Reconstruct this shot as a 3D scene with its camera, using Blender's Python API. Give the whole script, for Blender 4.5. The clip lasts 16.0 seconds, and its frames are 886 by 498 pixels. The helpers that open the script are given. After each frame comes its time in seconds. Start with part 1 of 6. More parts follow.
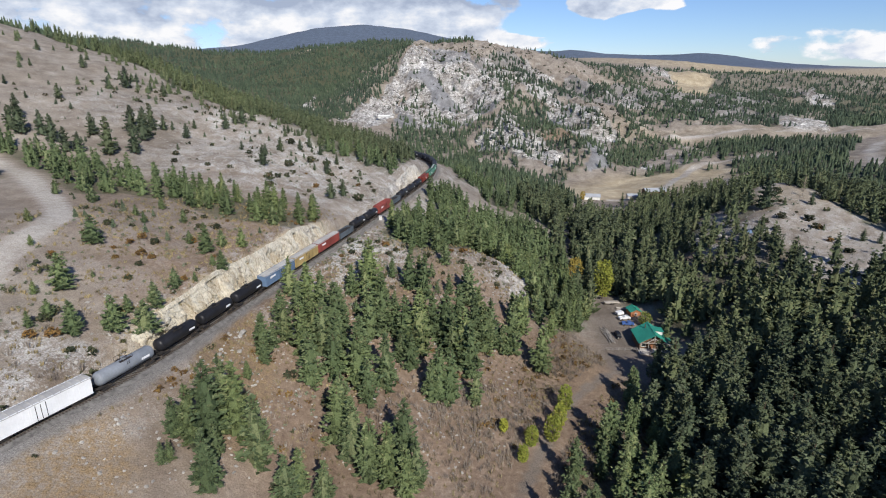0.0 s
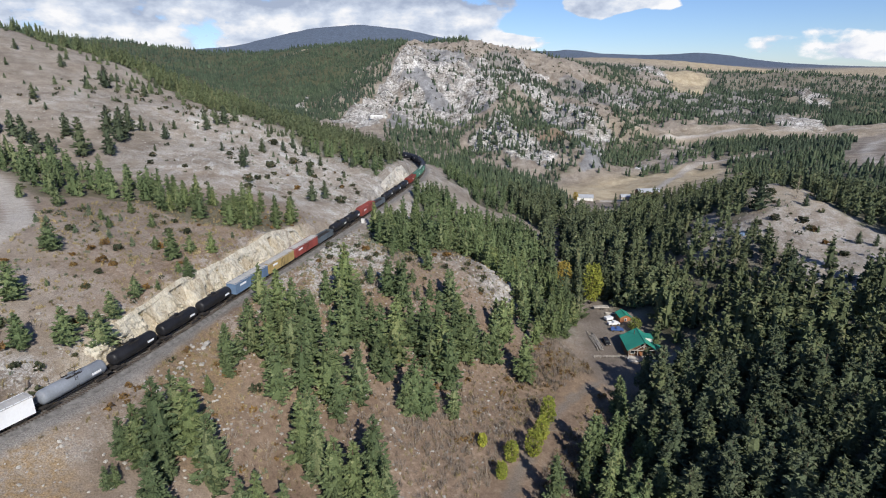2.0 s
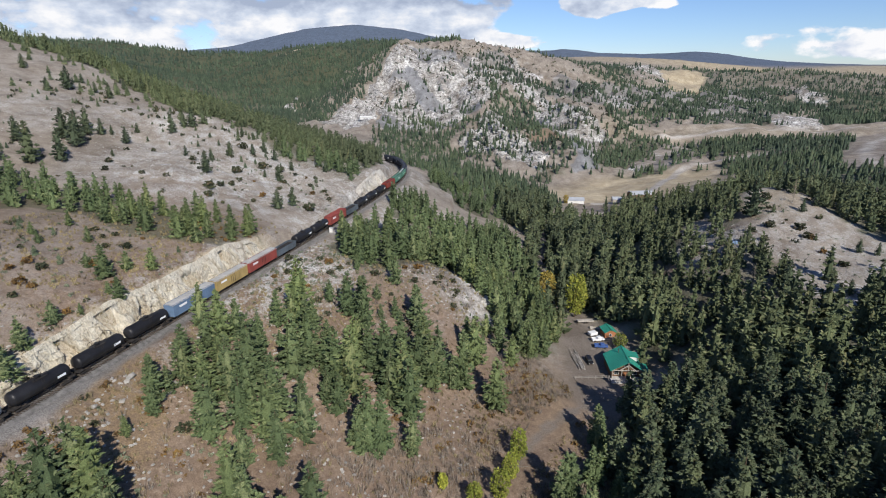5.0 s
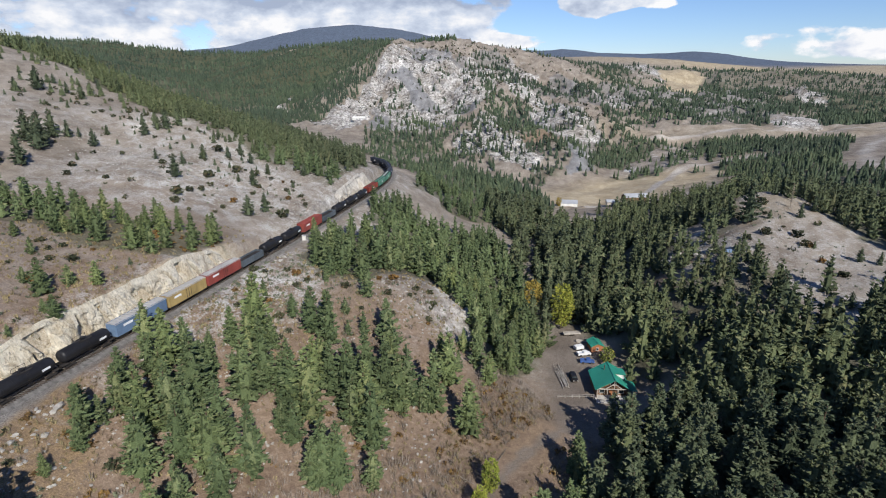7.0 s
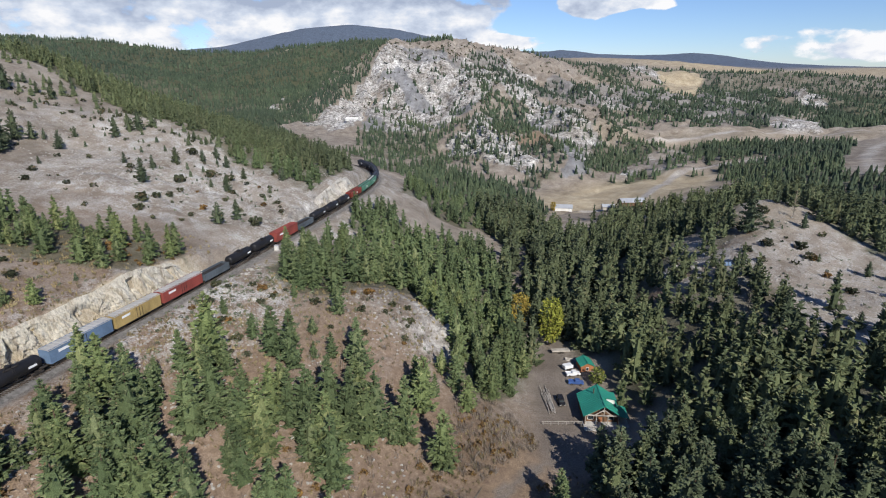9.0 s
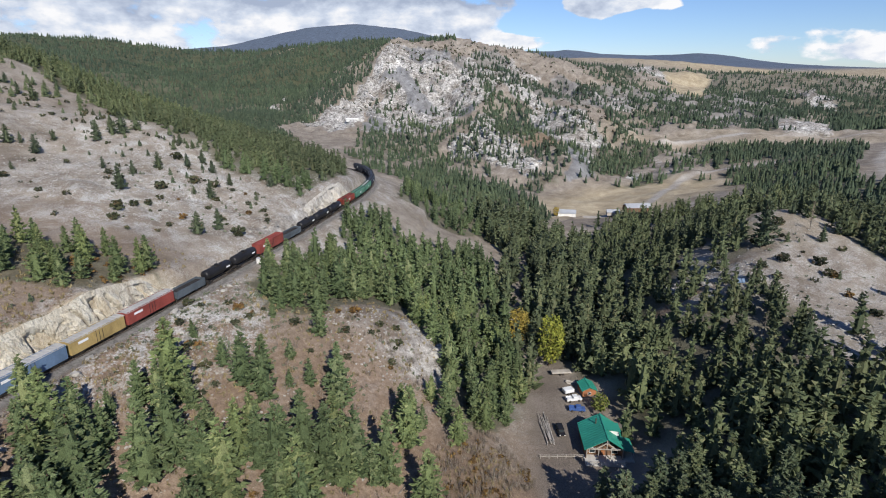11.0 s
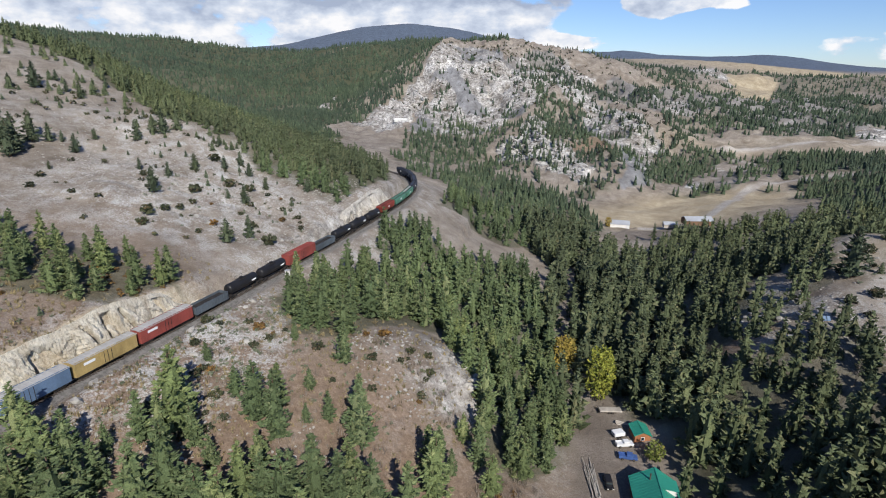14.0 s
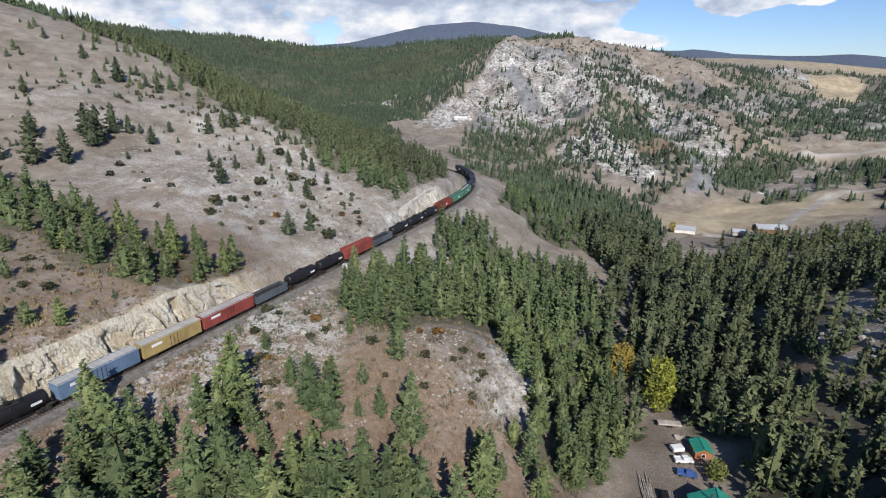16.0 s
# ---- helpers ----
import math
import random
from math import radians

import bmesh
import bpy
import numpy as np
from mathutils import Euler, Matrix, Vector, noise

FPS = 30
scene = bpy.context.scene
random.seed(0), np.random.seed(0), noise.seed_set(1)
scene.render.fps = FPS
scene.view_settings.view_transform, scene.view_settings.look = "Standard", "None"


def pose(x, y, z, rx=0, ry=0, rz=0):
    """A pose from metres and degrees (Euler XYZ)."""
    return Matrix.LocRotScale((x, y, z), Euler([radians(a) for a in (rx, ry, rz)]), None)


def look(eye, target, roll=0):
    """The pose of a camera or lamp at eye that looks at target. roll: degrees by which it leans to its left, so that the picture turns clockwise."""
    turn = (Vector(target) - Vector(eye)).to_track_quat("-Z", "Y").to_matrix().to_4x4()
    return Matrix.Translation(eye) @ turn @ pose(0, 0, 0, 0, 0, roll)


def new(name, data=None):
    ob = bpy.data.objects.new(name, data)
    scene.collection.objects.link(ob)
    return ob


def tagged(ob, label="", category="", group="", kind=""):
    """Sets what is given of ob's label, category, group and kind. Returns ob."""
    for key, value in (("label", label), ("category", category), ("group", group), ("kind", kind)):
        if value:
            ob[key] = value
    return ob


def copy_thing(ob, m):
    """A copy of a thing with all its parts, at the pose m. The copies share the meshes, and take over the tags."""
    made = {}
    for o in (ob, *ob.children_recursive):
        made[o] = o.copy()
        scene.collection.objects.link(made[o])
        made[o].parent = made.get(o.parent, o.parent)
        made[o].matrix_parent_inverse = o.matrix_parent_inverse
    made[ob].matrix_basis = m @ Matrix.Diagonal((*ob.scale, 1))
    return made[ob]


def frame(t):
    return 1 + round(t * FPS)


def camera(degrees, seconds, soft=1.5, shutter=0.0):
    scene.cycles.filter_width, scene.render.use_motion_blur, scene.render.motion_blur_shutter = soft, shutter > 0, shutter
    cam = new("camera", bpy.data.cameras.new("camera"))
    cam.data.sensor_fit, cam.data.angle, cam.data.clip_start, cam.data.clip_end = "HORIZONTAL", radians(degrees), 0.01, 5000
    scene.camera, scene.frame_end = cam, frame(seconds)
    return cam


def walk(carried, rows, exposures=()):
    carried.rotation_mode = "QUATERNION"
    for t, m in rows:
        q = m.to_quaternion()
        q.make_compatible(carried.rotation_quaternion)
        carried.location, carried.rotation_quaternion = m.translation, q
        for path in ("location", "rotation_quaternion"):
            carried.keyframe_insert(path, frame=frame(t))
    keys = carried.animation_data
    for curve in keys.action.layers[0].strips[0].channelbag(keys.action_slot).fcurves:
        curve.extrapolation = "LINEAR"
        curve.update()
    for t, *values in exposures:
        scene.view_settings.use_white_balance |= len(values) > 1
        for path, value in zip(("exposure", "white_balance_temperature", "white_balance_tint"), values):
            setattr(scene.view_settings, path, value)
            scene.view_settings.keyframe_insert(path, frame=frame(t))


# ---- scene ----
cam = camera(76.9, 16.0, soft=1.05)
METRES, EYE, TILT, LEAN, TURN = 88.0, 97.0, -17.8, 0.0, 0.0
ROWS = [
    (0.0, 0.0, 0.0, 0.0, 0.0, 0.0, -0.0),
    (0.5, 0.0148, 0.0176, 0.0034, -0.1, -0.0, 0.06),
    (1.0, 0.0313, 0.0371, 0.0065, -0.16, 0.0, 0.11),
    (1.5, 0.0474, 0.0576, 0.0112, -0.21, 0.01, 0.14),
    (2.0, 0.0646, 0.0799, 0.0167, -0.23, 0.02, 0.17),
    (2.5, 0.081, 0.1041, 0.0224, -0.27, 0.02, 0.2),
    (3.0, 0.0985, 0.1305, 0.0296, -0.3, 0.02, 0.24),
    (3.5, 0.1164, 0.1579, 0.0382, -0.34, 0.02, 0.3),
    (4.0, 0.136, 0.187, 0.047, -0.36, 0.02, 0.36),
    (6.5, 0.2457, 0.3397, 0.0907, -0.41, 0.01, 0.52),
    (7.0, 0.269, 0.3731, 0.1, -0.41, 0.03, 0.5),
    (7.5, 0.2902, 0.408, 0.1097, -0.45, 0.04, 0.46),
    (8.0, 0.3093, 0.4437, 0.1202, -0.46, 0.05, 0.41),
    (8.5, 0.3265, 0.4799, 0.1317, -0.49, 0.05, 0.36),
    (9.0, 0.342, 0.516, 0.1439, -0.52, 0.08, 0.3),
    (11.5, 0.3924, 0.6896, 0.21, 0.31, 0.02, -0.26),
    (12.0, 0.3978, 0.7216, 0.2219, 1.1, -0.01, -0.58),
    (12.5, 0.4016, 0.7521, 0.2342, 1.8, -0.04, -0.89),
    (13.0, 0.4034, 0.7812, 0.246, 2.53, -0.08, -1.19),
    (13.5, 0.4038, 0.8087, 0.256, 3.45, -0.07, -1.53),
    (14.0, 0.4029, 0.8294, 0.2629, 4.64, -0.07, -2.01),
    (14.5, 0.3983, 0.8392, 0.2639, 6.59, -0.17, -2.76),
    (15.0, 0.3965, 0.8426, 0.2629, 8.66, -0.36, -3.52),
    (15.5, 0.3958, 0.8446, 0.2625, 9.66, -0.45, -3.89),
    (16.0, 0.3943, 0.8462, 0.2628, 10.28, -0.51, -4.12),
]
walk(cam, [(t, pose(0, 0, EYE, TILT, LEAN, TURN) @ pose(METRES * x, METRES * y, METRES * z, 90 + pitch, roll, yaw)) for t, x, y, z, yaw, pitch, roll in ROWS])

# ---- world, sun, exposure ----
SUN_TO = Vector((-0.36, 0.93, -0.72)).normalized()  # the way the sunlight travels
scene.view_settings.exposure = 0.0
world = bpy.data.worlds.new("sky")
scene.world = world
world.use_nodes = True
wn = world.node_tree
sky = wn.nodes.new("ShaderNodeTexSky")
sky.sky_type = "NISHITA"
sky.sun_disc = False
sky.sun_elevation = math.asin(-SUN_TO.z)
sky.sun_rotation = math.atan2(-SUN_TO.x, -SUN_TO.y)
sky.altitude = 1500
sky.dust_density, sky.ozone_density = 0.3, 3.0
tint = wn.nodes.new("ShaderNodeMix")
tint.data_type, tint.blend_type = "RGBA", "MULTIPLY"
tint.inputs[0].default_value, tint.inputs[7].default_value = 1.0, (0.84, 0.94, 1.18, 1)
wn.links.new(sky.outputs[0], tint.inputs[6])
wn.links.new(tint.outputs[2], wn.nodes["Background"].inputs[0])
wn.nodes["Background"].inputs[1].default_value = 0.10
sun = new("sun", bpy.data.lights.new("sun", "SUN"))
sun.data.energy, sun.data.angle, sun.data.color = 5.2, radians(0.5), (1.0, 0.95, 0.87)
sun.matrix_world = look((0, 0, 400), Vector((0, 0, 400)) + SUN_TO)


# ---- materials ----
def material(name, rough=0.9, metal=0.0):
    m = bpy.data.materials.new(name)
    m.use_nodes = True
    b = m.node_tree.nodes["Principled BSDF"]
    b.inputs["Roughness"].default_value, b.inputs["Metallic"].default_value = rough, metal
    b.inputs["Specular IOR Level"].default_value = 0.25
    return m, m.node_tree, b


def node(tree, kind, **values):
    n = tree.nodes.new(kind)
    for key, value in values.items():
        n.inputs[key.replace("_", " ")].default_value = value
    return n


def noise_tex(tree, scale, detail=4.0, rough=0.6):
    n = node(tree, "ShaderNodeTexNoise", Scale=scale, Detail=detail, Roughness=rough)
    geo = tree.nodes.new("ShaderNodeNewGeometry")
    tree.links.new(geo.outputs["Position"], n.inputs["Vector"])
    return n.outputs["Fac"]


def ramp(tree, fac, stops):
    r = tree.nodes.new("ShaderNodeValToRGB")
    e = r.color_ramp.elements
    while len(e) < len(stops):
        e.new(0.5)
    for k, (at, col) in enumerate(stops):
        e[k].position = at
        e[k].color = (col, col, col, 1) if isinstance(col, (int, float)) else (*col, 1)
    tree.links.new(fac, r.inputs[0])
    return r.outputs[0]


def mix(tree, fac, a, b, how="MIX"):
    n = tree.nodes.new("ShaderNodeMix")
    n.data_type, n.blend_type = "RGBA", how
    for socket, value in ((n.inputs[0], fac), (n.inputs[6], a), (n.inputs[7], b)):
        if isinstance(value, tuple):
            socket.default_value = (*value, 1)
        elif isinstance(value, (int, float)):
            socket.default_value = value
        else:
            tree.links.new(value, socket)
    return n.outputs[2]


def math_node(tree, how, a, b=0.0):
    n = tree.nodes.new("ShaderNodeMath")
    n.operation = how
    for socket, value in ((n.inputs[0], a), (n.inputs[1], b)):
        if isinstance(value, (int, float)):
            socket.default_value = value
        else:
            tree.links.new(value, socket)
    return n.outputs[0]


def bump(tree, bsdf, height, strength, distance):
    n = node(tree, "ShaderNodeBump", Strength=strength, Distance=distance)
    tree.links.new(height, n.inputs["Height"])
    tree.links.new(n.outputs[0], bsdf.inputs["Normal"])


def attribute(tree, name):
    n = tree.nodes.new("ShaderNodeAttribute")
    n.attribute_name = name
    return n.outputs["Fac"]


def plain(name, colour, rough=0.7, metal=0.0, grain=3.0, amount=0.25, relief=0.0):
    """A painted or natural surface with stains at two scales."""
    m, t, b = material(name, rough, metal)
    dark = tuple(c * (1 - amount) for c in colour)
    light = tuple(min(1, c * (1 + amount * 0.6)) for c in colour)
    coarse = ramp(t, noise_tex(t, grain * 0.15), [(0.35, dark), (0.65, light)])
    fine = ramp(t, noise_tex(t, grain * 2.0), [(0.3, 1 - amount * 0.8), (0.7, 1.0)])
    t.links.new(mix(t, 1.0, coarse, fine, "MULTIPLY"), b.inputs["Base Color"])
    if relief:
        bump(t, b, noise_tex(t, grain * 2.0), 0.5, relief)
    return m


def foliage(name, dark, light, warm):
    m, t, b = material(name, 0.75)
    geo = t.nodes.new("ShaderNodeNewGeometry")
    info = t.nodes.new("ShaderNodeObjectInfo")
    c = ramp(t, geo.outputs["Random Per Island"], [(0.0, dark), (0.82, light), (1.0, warm)])
    tone = ramp(t, info.outputs["Random"], [(0.0, (0.75, 0.8, 0.8)), (0.6, (1, 1, 1)), (1.0, (1.16, 1.12, 0.98))])
    grove = mix(t, 1.0, ramp(t, noise_tex(t, 0.05, 2.0), [(0.35, 0.78), (0.65, 1.15)]), ramp(t, noise_tex(t, 0.006, 3.0), [(0.38, (0.75, 0.78, 0.85)), (0.62, (1.08, 1.08, 1.0))]), "MULTIPLY")
    needles = ramp(t, noise_tex(t, 4.5, 5.0, 0.8), [(0.32, 0.42), (0.5, 0.95), (0.66, 1.5)])
    c = mix(t, 1.0, mix(t, 1.0, mix(t, 1.0, c, tone, "MULTIPLY"), grove, "MULTIPLY"), needles, "MULTIPLY")
    t.links.new(c, b.inputs["Base Color"])
    bump(t, b, noise_tex(t, 4.0, 3.0, 0.7), 0.6, 0.3)
    return m


M_PINE = foliage("pine_needles", (0.082, 0.114, 0.052), (0.155, 0.196, 0.090), (0.215, 0.235, 0.118))
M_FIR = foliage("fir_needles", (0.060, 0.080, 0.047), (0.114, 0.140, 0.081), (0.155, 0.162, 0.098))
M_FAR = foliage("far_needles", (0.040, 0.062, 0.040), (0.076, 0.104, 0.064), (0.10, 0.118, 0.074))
M_YELLOW = foliage("autumn_leaves", (0.22, 0.25, 0.045), (0.36, 0.38, 0.07), (0.46, 0.42, 0.08))
M_GOLD = foliage("golden_leaves", (0.34, 0.25, 0.05), (0.48, 0.36, 0.08), (0.52, 0.33, 0.09))
M_BUSH = foliage("juniper_leaves", (0.045, 0.055, 0.030), (0.085, 0.090, 0.050), (0.14, 0.10, 0.06))
M_RUST = foliage("rust_brush", (0.13, 0.075, 0.035), (0.24, 0.14, 0.05), (0.32, 0.19, 0.06))
M_TWIG = foliage("bare_twigs", (0.22, 0.18, 0.15), (0.32, 0.27, 0.23), (0.38, 0.30, 0.24))
M_BARK = plain("bark", (0.13, 0.09, 0.065), 0.95, grain=6, amount=0.4)


# ---- landform ----
RAIL = [(-150, -90), (-118, -20), (-92, 44), (-77, 84), (-67, 105), (-56, 144), (-44.5, 186), (-32.5, 231), (-22, 272), (-11.5, 318),
        (-6.5, 348), (-6.5, 378), (-16, 408), (-40, 434), (-80, 446), (-130, 448)]
RAIL_Z = 35.0


def spline(points, step):
    """A smooth line through points, sampled every step or so."""
    p = np.array(points, float)
    q = np.vstack([2 * p[0] - p[1], p, 2 * p[-1] - p[-2]])
    out = []
    for a, b, c, d in zip(q[:-3], q[1:-2], q[2:-1], q[3:]):
        n = max(2, int(np.linalg.norm((c - b)[:2]) / step))
        for t in np.arange(n) / n:
            out.append(0.5 * (2 * b + (c - a) * t + (2 * a - 5 * b + 4 * c - d) * t * t + (3 * b - a - 3 * c + d) * t ** 3))
    return np.array(out + [p[-1]])


RAIL_LINE = spline(RAIL, 2.0)
RAIL_S = np.concatenate([[0], np.cumsum(np.linalg.norm(np.diff(RAIL_LINE, axis=0), axis=1))])

# crests, benches and valley floors, each a line of (east, north, height)
LANDFORMS = {
    "cut_top": [(-160, -30, 55), (-112, 30, 46), (-87, 87, 41), (-66, 146, 44), (-55, 187, 44.5), (-43, 233, 39), (-32, 273, 40), (-22, 320, 44.5), (-17, 345, 43)],
    "road_bench": [(-260, -80, 80), (-150, 50, 60), (-102, 150, 54), (-96, 180, 51), (-86, 228, 50), (-92, 273, 57), (-66, 290, 51)],
    "upper_slope": [(-300, 60, 92), (-210, 150, 67), (-185, 220, 63), (-161, 301, 75), (-125, 300, 64.5)],
    "west_crest": [(-20, 398, 38), (-55, 362, 51), (-94, 333, 66), (-150, 363, 80), (-180, 385, 91), (-220, 400, 103), (-242, 405, 109), (-266, 412, 115), (-290, 420, 122), (-316, 426, 128), (-450, 470, 160), (-700, 500, 190)],
    "back_slope": [(-40, 470, 30), (-140, 500, 50), (-300, 560, 85), (-500, 640, 110)],
    "side_valley": [(60, 560, 0), (10, 640, 6), (-60, 760, 18), (-110, 810, 24), (-260, 900, 36), (-480, 1000, 60)],
    "rail_shoulder": [(-140, -60, 33), (-84, 44, 33), (-69, 88, 33), (-59, 108, 33), (-47, 148, 33.5), (-34, 188, 34), (-24, 233, 33), (-13, 274, 32.5), (-3, 319, 32), (3, 350, 31), (2, 382, 31)],
    "east_slope": [(-60, 30, 18), (-33, 110, 19), (-20, 140, 20), (-14, 118, 14), (13, 116, 5.5), (25, 160, 6), (10, 150, 11)],
    "knob": [(-22, 172, 32), (-16, 196, 32.5), (0, 196, 27), (18, 203, 24), (27, 212, 21)],
    "knob_foot": [(38, 196, 8), (44, 218, 5), (30, 176, 9), (45, 250, 4), (37, 288, 8), (-8, 275, 27), (14, 245, 19)],
    "curve_fill": [(14, 372, 24), (38, 405, 11), (20, 445, 14), (34, 340, 12)],
    "creek": [(-30, -90, 2), (30, 50, -3), (55, 105, -1.5), (66, 160, 0), (70, 205, 0), (70, 260, 0), (72, 322, 0), (98, 395, -5), (133, 474, -9), (115, 570, -8)],
    "meadow": [(160, 470, -9), (205, 520, -8), (250, 570, -5), (340, 700, 3), (404, 800, 9), (510, 800, 12), (618, 800, 16), (738, 950, 16)],
    "east_slope_foot": [(70, 60, 4), (86, 124, 9), (90, 160, 6), (98, 205, 9), (96, 240, 6), (98, 290, 4), (116, 350, 2)],
    "bare_hill": [(110, 40, 22), (124, 130, 19), (135, 189, 25), (149, 212, 29), (154, 240, 35), (162, 252, 38), (168, 274, 42), (180, 302, 36), (190, 335, 22), (165, 395, 6)],
    "hill_shoulder": [(113, 235, 22), (119, 225, 27), (125, 229, 28), (133, 233, 32), (141, 244, 34), (126, 254, 26), (132, 275, 25)],
    "hill_side": [(165, 219, 29), (188, 236, 33), (182, 272, 38)],
    "bare_hill_back": [(240, 60, 40), (230, 200, 32), (240, 300, 28), (275, 430, 22), (411, 560, 20), (600, 640, 26), (500, 300, 45)],
    "rock_foot": [(-140, 830, 26), (0, 775, 15), (50, 660, 2), (100, 580, -9), (195, 590, -8), (215, 690, -4), (290, 790, 5), (400, 950, 22)],
    "rock_crest": [(-140, 860, 28), (-116, 955, 62), (-64, 1035, 121), (-40, 1080, 146), (18, 1082, 133), (92, 1120, 135), (156, 1200, 133), (269, 1300, 114), (425, 1400, 97), (587, 1500, 89), (846, 1700, 85), (1230, 2000, 78)],
    "rib_west": [(30, 1040, 110), (72, 900, 55), (88, 840, 31), (68, 750, 20), (68, 695, 7)],
    "rib_spur": [(84, 800, 33), (80, 745, 28), (106, 690, 23), (140, 645, 13), (172, 612, 2)],
    "gully": [(60, 1000, 70), (30, 900, 30), (36, 800, 12)],
    "rib_east": [(156, 1130, 108), (128, 965, 68), (158, 900, 45), (220, 848, 38), (244, 800, 27), (262, 750, 8)],
    "gully_east": [(116, 870, 18), (150, 800, 3), (200, 980, 44)],
    "field_hill": [(592, 1480, 64), (660, 1440, 52), (725, 1200, 36), (450, 1200, 62), (560, 1050, 34)],
    "green_hill": [(-1900, 1900, 230), (-1232, 1900, 184), (-1000, 1900, 176), (-874, 1900, 166), (-732, 1900, 142), (-560, 1900, 152), (-405, 1900, 158), (-240, 1900, 176), (-115, 1900, 172), (60, 2000, 150)],
    "green_slope": [(-900, 1100, 120), (-800, 1400, 135), (-380, 1100, 66), (-210, 1050, 48), (-120, 1400, 105)],
    "green_ravine": [(-660, 1720, 108), (-560, 1450, 80), (-470, 1200, 64)],
    "green_spur": [(-170, 1760, 168), (-300, 1520, 142), (-330, 1280, 98)],
    "dome": [(-2600, 3800, 180), (-1427, 3800, 215), (-1095, 3800, 292), (-803, 3800, 350), (-515, 3800, 373), (-229, 3800, 346), (58, 3800, 286), (348, 3800, 220), (800, 3800, 120)],
    "saddle": [(300, 1850, 112), (420, 1620, 84), (560, 2050, 96), (900, 2150, 74), (1250, 2250, 56)],
    "behind_green": [(-2600, 2600, 120), (-1300, 2550, 105), (-600, 2550, 100), (0, 2600, 110)],
    "far_hills": [(393, 4300, 230), (641, 4300, 200), (806, 4300, 210), (927, 4300, 240), (1093, 4300, 222), (1301, 4300, 187), (1508, 4300, 179), (1712, 4300, 199), (1915, 4300, 220), (2124, 4300, 195), (2381, 4300, 140), (2639, 4300, 90), (3600, 4300, 100)],
    "plateau": [(638, 2600, 146), (788, 2600, 144), (1038, 2600, 135), (1292, 2600, 109), (1443, 2600, 100), (1602, 2600, 66), (1750, 2600, 75), (1966, 2600, 97), (3000, 2400, 95), (1100, 1300, 40), (1600, 900, 60)],
    "behind": [(-60, -250, 30), (120, -200, 30), (0, -900, 60), (-1500, -900, 200), (1500, -900, 120), (-1800, 600, 260), (-900, 700, 180)],
}


def sampled():
    pts = []
    for line in LANDFORMS.values():
        p = np.array(line, float)
        for a, b in zip(p[:-1], p[1:]):
            n = int(min(4, max(1, np.linalg.norm((b - a)[:2]) // 25)))
            pts += [a + (b - a) * k / n for k in range(n)]
        pts.append(p[-1])
    return np.array(pts)


KNOTS = sampled()


def solve_knots():
    d = np.hypot(KNOTS[:, None, 0] - KNOTS[None, :, 0], KNOTS[:, None, 1] - KNOTS[None, :, 1])
    n = len(KNOTS)
    a = np.zeros((n + 1, n + 1))
    a[:n, :n] = np.sqrt(d * d + 9.0) - np.eye(n) * 3.0
    a[:n, n] = a[n, :n] = 1
    return np.linalg.solve(a, np.append(KNOTS[:, 2], 0))


WEIGHTS = solve_knots()


def lattice(ix, iy, seed):
    h = (ix * 374761393 + iy * 668265263 + seed * 974711) & 0xFFFFFFFF
    h = ((h ^ (h >> 13)) * 1274126177) & 0xFFFFFFFF
    return ((h ^ (h >> 16)) & 0xFFFF) / 65535.0


def value_noise(x, y, seed):
    ix, iy = np.floor(x).astype(np.int64), np.floor(y).astype(np.int64)
    fx, fy = x - ix, y - iy
    fx, fy = fx * fx * (3 - 2 * fx), fy * fy * (3 - 2 * fy)
    a, b = lattice(ix, iy, seed), lattice(ix + 1, iy, seed)
    c, d = lattice(ix, iy + 1, seed), lattice(ix + 1, iy + 1, seed)
    return (a + (b - a) * fx) * (1 - fy) + (c + (d - c) * fx) * fy


def fbm(x, y, size, octaves=4, seed=0, ridged=False):
    total, amp, weight = 0, 1.0, 0
    for k in range(octaves):
        n = value_noise(x / size + 17.3 * k, y / size - 9.1 * k, seed + k) * 2 - 1
        total = total + amp * (1 - 2 * np.abs(n) if ridged else n)
        weight += amp
        amp, size = amp * 0.5, size * 0.5
    return total / weight


def step01(a, b, x):
    t = np.clip((x - a) / (b - a), 0, 1)
    return t * t * (3 - 2 * t)


def near_line(x, y, line):
    """Distance from a line of samples, the side (left positive) and the nearest sample."""
    x, y = np.asarray(x, float), np.asarray(y, float)
    best, which = np.full(x.shape, 1e9), np.zeros(x.shape, int)
    for k, (px, py) in enumerate(line[:, :2]):
        d = (x - px) ** 2 + (y - py) ** 2
        hit = d < best
        best[hit], which[hit] = d[hit], k
    ahead = np.minimum(which + 1, len(line) - 1)
    tangent = line[ahead, :2] - line[np.maximum(which - 1, 0), :2]
    tangent = tangent / np.linalg.norm(tangent, axis=-1, keepdims=True)
    dx, dy = x - line[which, 0], y - line[which, 1]
    side = tangent[..., 0] * dy - tangent[..., 1] * dx
    return np.sqrt(best), side, which


def ellipse(x, y, cx, cy, rx, ry, turn=0.0):
    """About 1 inside an oval, falling to 0 at its edge."""
    c, s = math.cos(radians(turn)), math.sin(radians(turn))
    u, v = ((x - cx) * c + (y - cy) * s) / rx, ((y - cy) * c - (x - cx) * s) / ry
    return np.clip(1.4 - np.hypot(u, v), 0, 0.6) / 0.6


